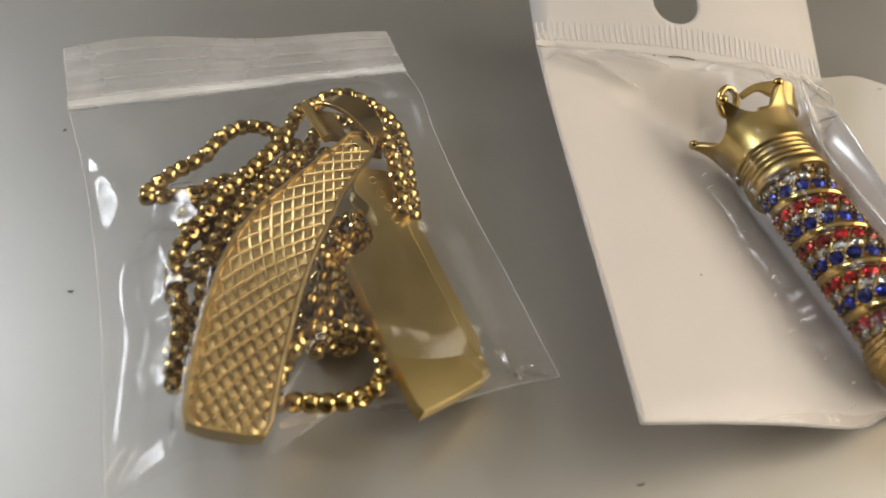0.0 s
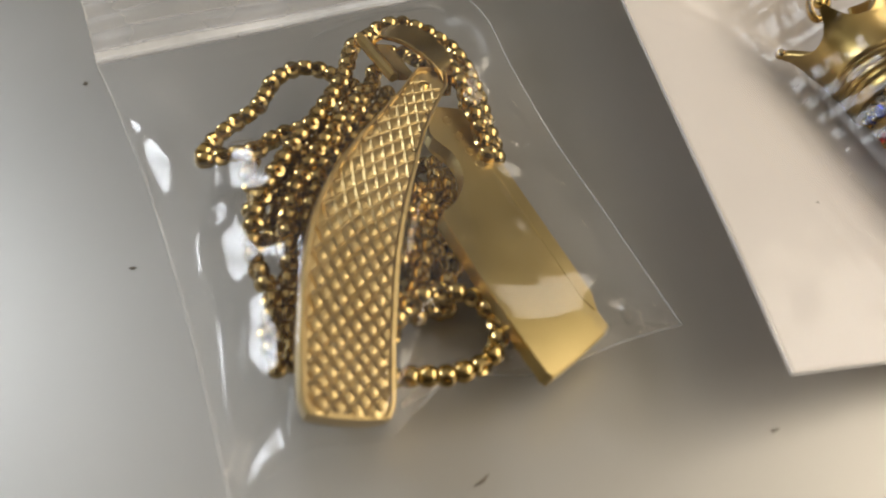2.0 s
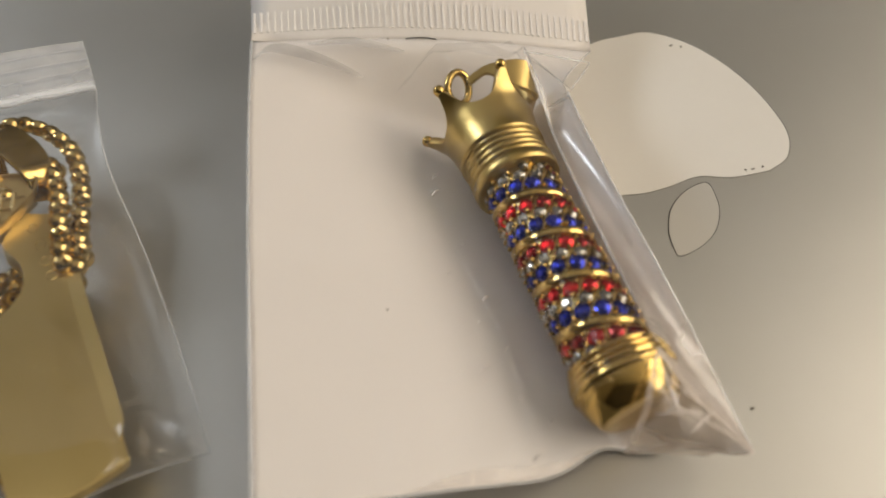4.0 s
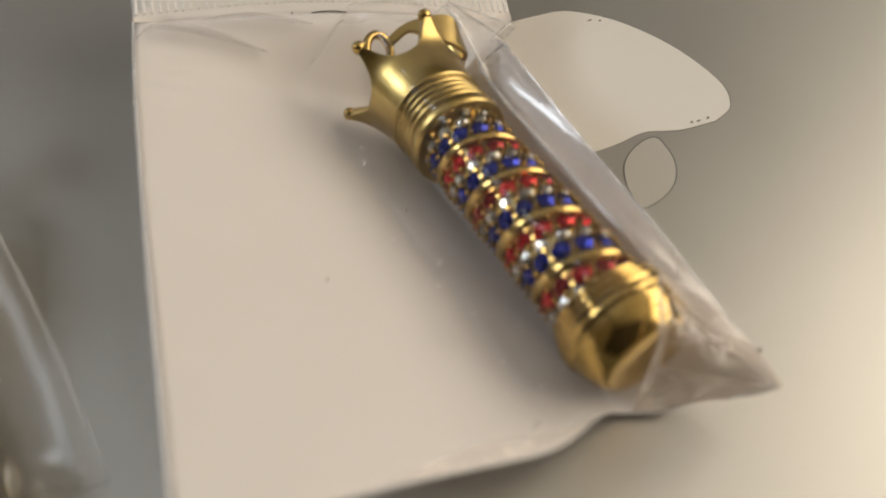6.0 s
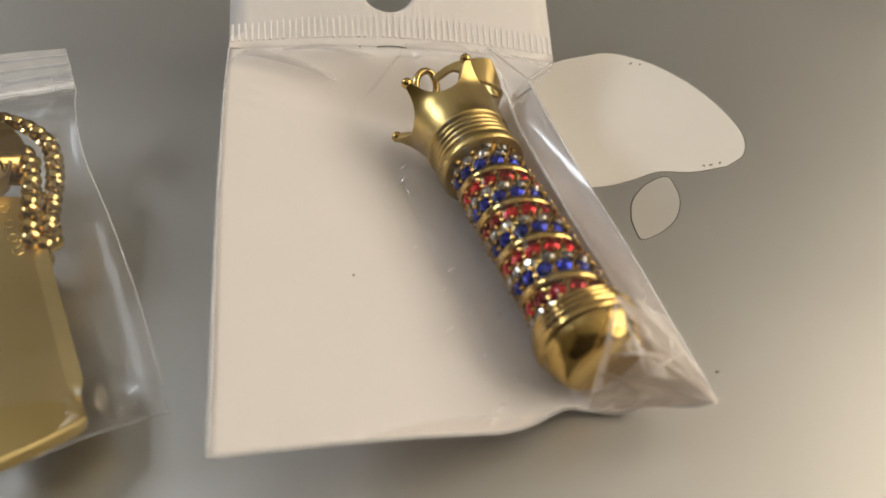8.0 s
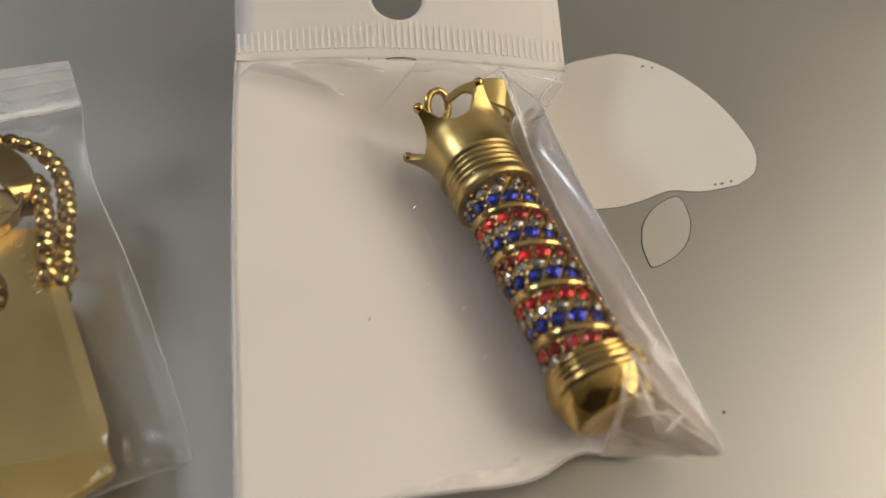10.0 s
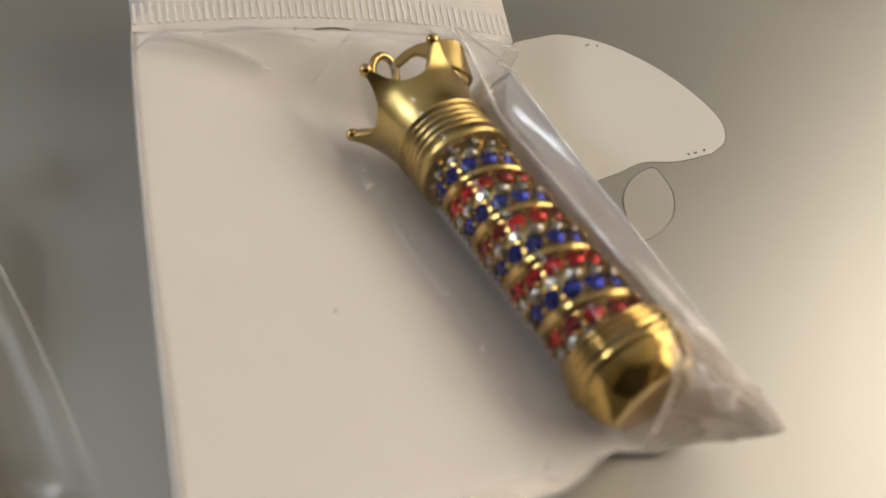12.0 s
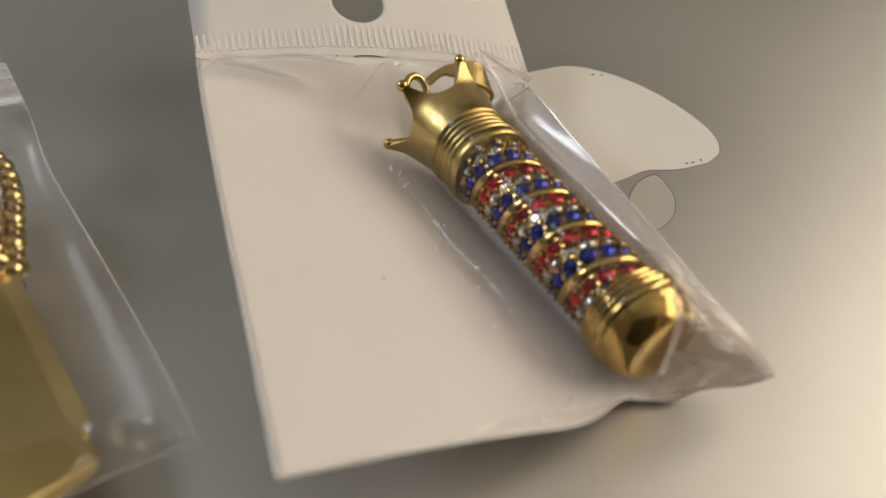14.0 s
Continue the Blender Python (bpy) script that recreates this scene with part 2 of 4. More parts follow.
def wob(x, y, scale, seed=0.0):
    return noise.noise(Vector((x / scale, y / scale, seed)))


# ---- the room ----
def wall_with_opening(name, x, outward, y0, y1, z0, z1):
    """A wall across x with one opening, 0.2 thick."""
    bm = bmesh.new()
    a, b = sorted((x, x + outward * 0.2))
    for lo, hi in (((Y0, FLOOR), (y0, CEIL)), ((y1, FLOOR), (Y1, CEIL)), ((y0, FLOOR), (y1, z0)), ((y0, z1), (y1, CEIL))):
        box(bm, (a, lo[0], lo[1]), (b, hi[0], hi[1]))
    ob = part(name, bm, WALL, None, smooth=False)
    return tagged(ob, "plain painted room wall with a window opening", "wall", kind="structure")


def window(name, x, inward, y0, y1, z0, z1):
    root = thing(name, (x, (y0 + y1) / 2, z0), "white painted window letting daylight in", "window", kind="structure")
    for a, b in (((y0, z0), (y1, z0 + 0.05)), ((y0, z1 - 0.05), (y1, z1)), ((y0, z0 + 0.05), (y0 + 0.05, z1 - 0.05)), ((y1 - 0.05, z0 + 0.05), (y1, z1 - 0.05))):
        bm = box(bmesh.new(), (x - 0.02, a[0], a[1]), (x + 0.02, b[0], b[1]))
        part("window_frame", bm, PAINT, root, smooth=False)
    bm = box(bmesh.new(), (x - 0.018, (y0 + y1) / 2 - 0.02, z0 + 0.05), (x + 0.018, (y0 + y1) / 2 + 0.02, z1 - 0.05))
    part("mullion", bm, PAINT, root, smooth=False)


EAST, WEST = (-0.92, 0.82, 0.34, 1.66), (0.45, 1.15, 0.73, 1.35)
wall_with_opening("wall_east", X1, 1, *EAST)
wall_with_opening("wall_west", X0, -1, *WEST)
window("window_1", X1 - 0.0, -1, *EAST)
window("window_2", X0 + 0.0, 1, *WEST)
for nm, lo, hi, mt, lb, ct in (
    ("wall_north", (X0 - 0.2, Y1, FLOOR), (X1 + 0.2, Y1 + 0.2, CEIL), WALL, "plain painted room wall", "wall"),
    ("wall_south", (X0 - 0.2, Y0 - 0.2, FLOOR), (X1 + 0.2, Y0, CEIL), DARK_WALL, "plain painted room wall", "wall"),
    ("ceiling", (X0 - 0.2, Y0 - 0.2, CEIL), (X1 + 0.2, Y1 + 0.2, CEIL + 0.2), CEILING, "off-white painted ceiling", "ceiling"),
    ("floor", (X0 - 0.2, Y0 - 0.2, FLOOR - 0.2), (X1 + 0.2, Y1 + 0.2, FLOOR), WOOD, "brown boarded floor", "floor"),
):
    tagged(part(nm, box(bmesh.new(), lo, hi), mt, None, smooth=False), lb, ct, kind="structure")


# ---- table and laptop ----
LID = pose(0.0710, 0.1300, 0.0, 0, 0, 9.2)     # the lid's middle and turn
table = thing("table", (0.07, 0.13, FLOOR), "dark table top under the closed laptop", "table")
rounded(part("tabletop", box(bmesh.new(), (-0.5, -0.35, -0.045), (0.7, 0.55, -0.0165)), TABLE, table, smooth=False), 0.003)
for tx in (-0.44, 0.64):
    for ty in (-0.29, 0.49):
        part("leg", box(bmesh.new(), (tx - 0.03, ty - 0.03, FLOOR), (tx + 0.03, ty + 0.03, -0.045)), TABLE, table, smooth=False)


def round_rect(w, d, r, n=8):
    out = []
    for cx, cy, a0 in ((w - r, d - r, 0), (r - w, d - r, 90), (r - w, r - d, 180), (w - r, r - d, 270)):
        out += [Vector((cx + r * math.cos(radians(a0 + 90 * k / n)), cy + r * math.sin(radians(a0 + 90 * k / n)), 0)) for k in range(n + 1)]
    return out


laptop = thing("laptop", LID.translation + Vector((0, 0, -0.0165)), "closed silver aluminium laptop lying flat, lid upwards", "laptop")
RECT = [LID @ p for p in round_rect(0.1726, 0.1203, 0.011)]
lid = rounded(part("lid", slab(RECT, Vector((0, 0, -0.0052)), Vector((0, 0, 0))), ALU, laptop, "matt bead-blasted aluminium lid"), 0.0012, 3)
RECT2 = [LID @ p for p in round_rect(0.1722, 0.1199, 0.011)]
rounded(part("base", slab(RECT2, Vector((0, 0, -0.0155)), Vector((0, 0, -0.0058))), ALU, laptop), 0.0015, 3)
part("gasket", slab([LID @ p for p in round_rect(0.1704, 0.1181, 0.010)], Vector((0, 0, -0.0058)), Vector((0, 0, -0.0052))), GROOVE, laptop, "dark gap between lid and base")
for fx in (-0.15, 0.15):
    for fy in (-0.1, 0.1):
        c = LID @ Vector((fx, fy, 0))
        part("rubber_foot", box(bmesh.new(), (c.x - 0.006, c.y - 0.006, -0.0165), (c.x + 0.006, c.y + 0.006, -0.0155)), GROOVE, laptop)


def inlay(name, points, label, lift, material, seam):
    line = [p * MM for p in spline([*points, points[0]], 10)[:-1]]
    mid = sum(line, Vector()) / len(line)
    ring = part(name, slab(line, Vector((0, 0, -0.0004)), Vector((0, 0, lift))), material, lid, label)
    edge = [mid + (p - mid) * (1 + 0.00013 / max((p - mid).length, 1e-5)) + Vector((0, 0, 0.00003)) for p in line]
    part("seam", tube(edge, 0.000055, 6, closed=True), seam, ring, "thin dark seam round the inlay")
    return ring


inlay("rounded_inlay", [(84.5, 112.1, 0), (78.4, 111.4, 0), (73.2, 112.2, 0), (68.3, 110.7, 0), (63.2, 109.8, 0), (57.5, 111.0, 0), (53.3, 118.0, 0), (53.0, 130.0, 0), (57.0, 141.0, 0),
                        (64.2, 146.5, 0), (70.5, 148.2, 0), (76.2, 148.4, 0), (83.0, 143.0, 0), (88.3, 133.0, 0), (90.4, 121.5, 0), (88.5, 115.0, 0)],
      "pale polished rounded inlay set into the lid", 0.00006, INLAY, SEAM)
inlay("leaf_inlay", [(65.7, 102.0, 0), (67.2, 106.0, 0), (70.3, 109.3, 0), (74.0, 110.7, 0), (74.5, 107.6, 0), (73.9, 104.5, 0), (72.1, 101.3, 0), (69.4, 99.0, 0), (66.1, 97.7, 0), (65.6, 99.4, 0)],
      "small pale leaf-shaped inlay set into the lid", 0.00006, LEAF, GROOVE)

for sx, sy, ln, turn, wd in ((78.6, 144.2, 0.9, 20, 0.3), (80.2, 143.6, 0.5, 80, 0.3), (82.0, 112.6, 0.7, 10, 0.3), (83.6, 112.9, 0.4, 60, 0.3), (80.8, 112.5, 0.4, 120, 0.25), (67.7, 74.3, 0.4, 0, 0.3), (13.8, 61.5, 1.1, 12, 0.3), (-21.3, 58.5, 2.2, 35, 0.35), (-65.1, 90.6, 0.8, 5, 0.35), (-78.4, 127.4, 1.0, 80, 0.3)):
    bm = tube([p * MM for p in spline([(-ln / 2, 0.1, 0.12), (0, -0.08, 0.2), (ln / 2, 0.12, 0.12)], 4)], wd * MM / 3.4, 6, taper=lambda f: 0.4 + 1.1 * math.sin(math.pi * f) ** 0.7)
    bm.transform(pose(sx * MM, sy * MM, -0.00002, 0, 0, turn))
    tagged(part("lint_speck", bm, LINT, None), "tiny dark speck of lint on the laptop lid", "lint", "specks on the lid")

for spot, ln in (((27.85, 136.12, 12.2), 0.35), ((25.1, 87.6, 9.0), 0.3)):
    bm = tube([Vector(spot) * MM + Vector((q * ln, 0.3 * q * q * ln, 0.05)) * MM for q in (-0.5, 0.0, 0.5)], 0.00009, 6, taper=lambda f: 0.6 + math.sin(math.pi * f))
    tagged(part("lint_speck", bm, LINT, None), "tiny dark speck of dust on the plastic pouch", "lint", "specks on the pouch")

# ---- the barber-pole pendant ----
AXIS_AT = Vector((47.70, 90.0, 8.14))
AXIS = Vector((0.2353, -0.9711, -0.0396)).normalized()       # towards the foot
RIGHT = Vector((0.971, 0.235, 0.0)).normalized()
RIGHT = (RIGHT - RIGHT.dot(AXIS) * AXIS).normalized()
UP = RIGHT.cross(AXIS).normalized()
if UP.z < 0:
    UP = -UP


def pole(s, r, deg):
    """A point of the pendant in mm: along the axis, out from it, degrees from the top towards the right."""
    a = radians(deg)
    return AXIS_AT + s * AXIS + r * (math.sin(a) * RIGHT + math.cos(a) * UP)


def lathe(profile, sides=56, bm=None, closed_ends=True):
    bm = bm or bmesh.new()
    rings = [[bm.verts.new(pole(s, max(r, 0.01), 360 * k / sides) * MM) for k in range(sides)] for s, r in profile]
    for A, B in zip(rings, rings[1:]):
        for k in range(sides):
            bm.faces.new((A[k], A[(k + 1) % sides], B[(k + 1) % sides], B[k]))
    if closed_ends:
        bm.faces.new(rings[0][::-1]), bm.faces.new(rings[-1])
    return bm


def ball(centre, r, bm, rings=6, sides=10):
    bmesh.ops.create_uvsphere(bm, u_segments=sides, v_segments=rings, radius=r * MM, matrix=Matrix.Translation(centre * MM))
    return bm


pendant = thing("barber_pole_pendant", AXIS_AT * MM - Vector((0, 0, 0.0075)), "gold barber pole pendant set with red, clear and blue crystals", "pendant")
PITCH, TURN_GEMS = 6.55, 13
S_TOP, S_FOOT = -16.6, 12.2
part("barrel", lathe([(S_TOP - 1, 4.55), (S_TOP, 4.6), (S_FOOT, 4.6), (S_FOOT + 1, 4.5)]), GOLD, pendant, "gold barrel under the crystals")


def helix_band(offset, half, low, high):
    """The raised spiral band, a ridge with a rounded top."""
    bm, rings = bmesh.new(), []
    prof = [(-half, low), (-half, high - 0.18), (-half * 0.55, high), (half * 0.55, high), (half, high - 0.18), (half, low)]
    steps = int(40 * (S_FOOT - S_TOP) / PITCH) + 40
    for i in range(steps + 1):
        deg = (S_TOP - 3) / PITCH * 360 + i * 9.0
        s = offset + PITCH * deg / 360.0
        if S_TOP - 0.4 <= s <= S_FOOT + 0.3:
            rings.append([bm.verts.new(pole(s + ds, r, deg) * MM) for ds, r in prof])
    for A, B in zip(rings, rings[1:]):
        for k in range(len(prof) - 1):
            bm.faces.new((A[k], A[k + 1], B[k + 1], B[k]))
    return bm


BLUE_AT = 0.62
part("spiral_band", helix_band(BLUE_AT + 1.72, 0.55, 4.5, 5.25), GOLD_SHINY, pendant, "plain polished gold spiral band")


def gem_mesh(material, size):
    bm = bmesh.new()
    n = 8
    rows = []
    for z, r, off in ((0.0, size, 0), (0.16, size, 0), (0.40, size * 0.76, 0.5), (0.60, size * 0.4, 0)):
        rows.append([bm.verts.new(Vector((r * math.cos((k + off) * math.tau / n), r * math.sin((k + off) * math.tau / n), z)) * MM) for k in range(n)])
    for A, B in zip(rows, rows[1:]):
        for k in range(n):
            bm.faces.new((A[k], A[(k + 1) % n], B[(k + 1) % n], B[k]))
    bm.faces.new(rows[-1])
    return mesh_of("crystal", bm, material, smooth=False)


def seat_matrix(s, r, deg):
    a = radians(deg)
    out = (math.sin(a) * RIGHT + math.cos(a) * UP).normalized()
    side = AXIS.cross(out).normalized()
    return Matrix((( *[side.x, AXIS.x, out.x], 0), (side.y, AXIS.y, out.y, 0), (side.z, AXIS.z, out.z, 0), (0, 0, 0, 1))), pole(s, r, deg) * MM


prongs = bmesh.new()
SMALL = gem_mesh(CLEAR, 0.74)
PRONG = [Vector((0.25 * math.cos(k * math.tau / 6), 0.25 * math.sin(k * math.tau / 6), 0)) for k in range(6)]
for off, mat, nm, lb in ((0.0, BLUE, "blue_crystal", "round faceted blue crystal"), (3.42, RED, "red_crystal", "round faceted red crystal"), (4.98, CLEAR, "clear_crystal", "round faceted clear crystal")):
    me = gem_mesh(mat, 0.86 if mat == CLEAR else 1.04)
    k = int(TURN_GEMS * (S_TOP - 8) / PITCH)
    while True:
        deg = k * 360.0 / TURN_GEMS + (0 if off < 4 else 13.8)
        s = BLUE_AT + off - PITCH + PITCH * deg / 360.0
        k += 1
        if s > S_FOOT - 0.4:
            break
        if s < S_TOP + 0.7:
            continue
        covered = mat == RED and s < S_TOP + 1.8
        m, p = seat_matrix(s, 4.56, deg)
        ob = under(new("clear_crystal", SMALL) if covered else new(nm, me), pendant, Matrix.Translation(p) @ m @ pose(0, 0, 0, random.uniform(-4, 4), random.uniform(-4, 4), random.uniform(0, 360)))
        for dd, ds in ((13.8, 0.62), (13.8, -0.62)):
            m2, p2 = seat_matrix(s + ds + PITCH * dd / 360, 4.55, deg + dd)
            m2 = Matrix.Translation(p2) @ m2
            ring = [[prongs.verts.new(m2 @ ((q * f + Vector((0, 0, z))) * MM)) for q in PRONG] for f, z in ((1.3, 0.0), (1.36, 0.44), (1.05, 0.7), (0.5, 0.84))]
            for A, B in zip(ring, ring[1:]):
                for j in range(6):
                    prongs.faces.new((A[j], A[(j + 1) % 6], B[(j + 1) % 6], B[j]))
            prongs.faces.new(ring[-1])
tagged(part("setting_beads", prongs, GOLD_SHINY, pendant, "tiny gold beads that hold the crystals"), kind="stuff")

# neck rings, skirt and crown
part("neck", lathe([(-15.9, 4.5), (-15.8, 5.5), (-15.9, 5.95), (-16.15, 6.12), (-16.6, 6.18), (-17.3, 6.16), (-17.55, 6.0)] + [(-17.6 - 1.08 * k - ds, r - 0.09 * k) for k in range(4) for ds, r in ((0.0, 5.72), (0.1, 5.95), (0.3, 6.12), (0.54, 6.17), (0.78, 6.12), (0.98, 5.95))] + [(-21.95, 5.5), (-22.5, 5.3), (-23.0, 5.2)]), GOLD, pendant, "gold neck with turned rings")
POINTS = (-111, -45, 20, 85, 158)


def crown_point(deg, f):
    """The crown's wall: f runs from the neck to the rim, which rises into the points."""
    near = min(abs((deg - d + 180) % 360 - 180) for d in POINTS)
    w = min(1.0, max(0.0, 1.08 * (1 - near / 37.0))) ** 3.0
    if f < 0.55:
        k = f / 0.55
        return pole(-21.6 - 5.0 * k, 5.66 - 0.1 * math.sin(math.pi * k) + 0.54 * k ** 1.7, deg)
    k = (f - 0.55) / 0.45
    up = (0.6 + 3.7 * w) * math.sin(k * math.pi / 2)
    return pole(-26.6 - up, 6.2 + 0.14 * up + 1.75 * (up / 4.3) ** 2.2, deg)


bm, NS, NF = bmesh.new(), 240, 16
rows = [[bm.verts.new(crown_point(360 * i / NS, j / NF) * MM) for i in range(NS)] for j in range(NF + 1)]
for A, B in zip(rows, rows[1:]):
    for i in range(NS):
        bm.faces.new((A[i], A[(i + 1) % NS], B[(i + 1) % NS], B[i]))
crown = part("crown_bowl", bm, GOLD, pendant, "satin gold crown with flared points")
thick = crown.modifiers.new("thick", "SOLIDIFY")
thick.thickness, thick.offset = 0.0012, 0
part("crown_floor", lathe([(-26.4, 6.1), (-27.0, 5.9), (-27.6, 4.0), (-28.3, 2.4), (-28.6, 0.0)]), GOLD, pendant)
for deg in POINTS:
    part("ball_tip", ball(pole(-31.2, 8.7, deg), 0.86, bmesh.new(), 8, 14), GOLD_SHINY, crown, "polished ball on a crown point")

# jump ring, eyelet and folded bail
FACE = Vector((0.25, -0.62, 0.74)).normalized()
SIDE = FACE.cross(Vector((0.1, 0.7, 0.7))).normalized()
ring_c = Vector((37.6, 123.0, 12.0))
ring_pts = [(ring_c + 1.65 * math.cos(a) * SIDE + 2.4 * math.sin(a) * FACE.cross(SIDE)) * MM for a in [k * math.tau / 28 for k in range(28)]]
part("jump_ring", tube(ring_pts, 0.58 * MM, 10, closed=True), GOLD_SHINY, pendant, "round gold jump ring")
eye_pts = [(pole(-29.6, 1.2, 0) + 1.5 * (math.cos(a) * RIGHT - math.sin(a) * AXIS)) * MM for a in [k * math.tau / 22 for k in range(22)]]
part("eyelet", tube(eye_pts, 0.6 * MM, 8, closed=True), GOLD_SHINY, pendant, "gold eyelet inside the crown")
BAIL = [(38.9, 122.2, 13.6), (41.6, 123.4, 14.6), (44.4, 122.7, 14.8), (47.3, 122.2, 14.0), (48.5, 122.4, 12.2), (47.2, 122.8, 10.4), (43.6, 122.6, 9.8)]


def strip(points, across, wide, thick):
    """A flat bent band along points, in mm."""
    line, bm, rings = spline(points, 6), bmesh.new(), []
    for i, p in enumerate(line):
        t = (line[min(i + 1, len(line) - 1)] - line[max(i - 1, 0)]).normalized()
        w = (across - across.dot(t) * t).normalized()
        n = t.cross(w)
        f = i / (len(line) - 1)
        h = wide(f) / 2
        rings.append([bm.verts.new((p + a * h * w + b * thick / 2 * n) * MM) for a, b in ((-1, -1), (1, -1), (1, 1), (-1, 1))])
    for A, B in zip(rings, rings[1:]):
        for k in range(4):
            bm.faces.new((A[k], A[(k + 1) % 4], B[(k + 1) % 4], B[k]))
    bm.faces.new(rings[0][::-1]), bm.faces.new(rings[-1])
    return bm


rounded(part("bail", strip(BAIL, Vector((0.04, -0.9, -0.4)), lambda f: 1.2 + 3.6 * smooth_step(0.12, 0.5, f) - 2.4 * smooth_step(0.7, 1.0, f), 0.7), GOLD, pendant, "folded flat gold bail"), 0.00018)

# ridged foot
part("foot_cap", lathe([(11.4, 4.4), (11.4, 5.2)] + [(11.5 + 0.83 * k + ds, r + 0.25 * k) for k in range(3) for ds, r in ((0.0, 5.30), (0.1, 5.62), (0.26, 5.80), (0.42, 5.86), (0.58, 5.80), (0.73, 5.62))] + [(14.0, 6.1), (14.2, 6.3), (14.5, 6.38), (14.8, 6.34), (15.02, 6.18), (15.12, 6.02),
                        (15.6, 5.98), (16.2, 5.86), (16.8, 5.66), (17.4, 5.38), (17.9, 5.08), (18.3, 4.8), (18.48, 4.58), (18.54, 4.3), (18.5, 2.0), (18.5, 0.0)]), GOLD_SHINY, pendant, "ridged polished gold foot cap")


# ---- the pouch with the white back ----
def pole_x(y):
    return AXIS_AT.x + (y - AXIS_AT.y) * AXIS.x / AXIS.y


def pole_z(y):
    return AXIS_AT.z + (y - AXIS_AT.y) * AXIS.z / AXIS.y


LEFT_EDGE = spline([(11.3, 63.3, 12.2), (10.2, 79.0, 12.7), (8.8, 97.5, 13.0), (7.2, 122.5, 13.0), (6.6, 137.0, 13.0)], 12)
RIGHT_EDGE = spline([(63.2, 67.0, 5.6), (61.2, 76.2, 7.5), (58.6, 87.3, 10.0), (54.9, 101.5, 13.0), (52.4, 115.6, 14.9), (54.2, 125.5, 10.0), (61.0, 136.4, 6.2)], 12)


def bottom_y(u):
    return 1.2 * math.sin(math.pi * u) + 3.8 * math.exp(-(((u - 0.73) / 0.105) ** 2)) + 2.2 * math.exp(-(((u - 0.88) / 0.07) ** 2))


def back_point(u, v):
    a, b = along(LEFT_EDGE, v), along(RIGHT_EDGE, v)
    x = a.x + (b.x - a.x) * u
    y = a.y + (b.y - a.y) * u + bottom_y(u) * (1 - v) ** 3
    xp = pole_x(y)
    d = max(0.0, abs(x - xp) - 2.2)
    if x < xp:
        z = 0.7 + (a.z - 0.7) * (d / max(xp - a.x - 2.2, 1)) ** 0.82
    else:
        z = 0.7 + (b.z - 0.7) * (d / max(b.x - xp - 2.2, 1)) ** 1.1
    flat = a.z + (b.z - a.z) * u + 1.6 * math.sin(math.pi * u)
    k = smooth_step(0.80, 1.0, v)
    return x, y, z * (1 - k) + flat * k


def front_point(u, v):
    x, y, z = back_point(u, v)
    xp = pole_x(y)
    s = -(y - AXIS_AT.y) / 0.9711
    top = pole_z(y) + 5.9
    if s > 10:
        top += 0.9
    top += 2.0 * smooth_step(-22, -30, s) - 7.5 * smooth_step(-36, -46, s) - 11.0 * smooth_step(17.0, 21.0, s)
    d = x - xp
    tent = top - (1.25 if d < 0 else 0.45) * max(0.0, abs(d) - (3.4 + 0.7 * wob(y, 3.0, 2.6, 4.0) if d < 0 else 2.6))
    z1 = soft_max(z + 0.25, tent, k=0.35 if d < 0 else 1.6)
    e = min(u, 1 - u, v * 1.4, (1 - v) * 2.5)
    z1 = z + 0.15 + (z1 - z - 0.15) * smooth_step(0.0, 0.13, e)
    fade = smooth_step(0.0, 0.06, e)
    z1 += fade * (0.28 * abs(wob(x + 0.35 * y, y * 0.25, 5.0, 2.0)) + 0.35 * wob(x, y, 9.0, 5.0))
    crumple = smooth_step(17, 20, s) * smooth_step(-9, -2, d)
    z1 += fade * crumple * 2.2 * abs(wob(x, y, 3.2, 7.0))
    # wrinkles under the seal
    z1 += fade * 1.3 * smooth_step(112, 124, y) * (1 - smooth_step(38, 46, x)) * abs(wob(x * 0.35 + 0.4 * y, y, 4.5, 11.0))
    # folds that run from the crown towards the seal, and along the right side
    z1 += fade * 1.4 * math.exp(-(((x - 47.5) - 0.06 * (130 - y)) / 0.8) ** 2) * smooth_step(116, 124, y)
    return x, y, max(z1, z + 0.15)


pouch = thing("hang_pouch", (0.036, 0.1, 0.0004), "white-backed clear plastic hang pouch, slightly creased, on the laptop lid", "plastic pouch")
back = part("back_sheet", grid(back_point, 60, 70), CARD, pouch, "opaque white plastic back")
sol = back.modifiers.new("thick", "SOLIDIFY")
sol.thickness, sol.offset = 0.0002, -1 if sum(f.normal.z for f in back.data.polygons) > 0 else 1
part("front_film", grid(front_point, 120, 140), FILM_STIFF, pouch, "crisp clear front film with creases")


def header_point(u, v):
    a = Vector((6.6 - 1.2 * v, 136.7 + 30.3 * v, 12.8 + 5.2 * v))
    b = Vector((61.2 + 3.4 * v, 136.1 + 30.9 * v, 6.0 + 7.6 * v))
    p = a.lerp(b, u)
    p.z += (1.6 + 6.2 * v ** 1.05) * math.sin(math.pi * u)
    return p


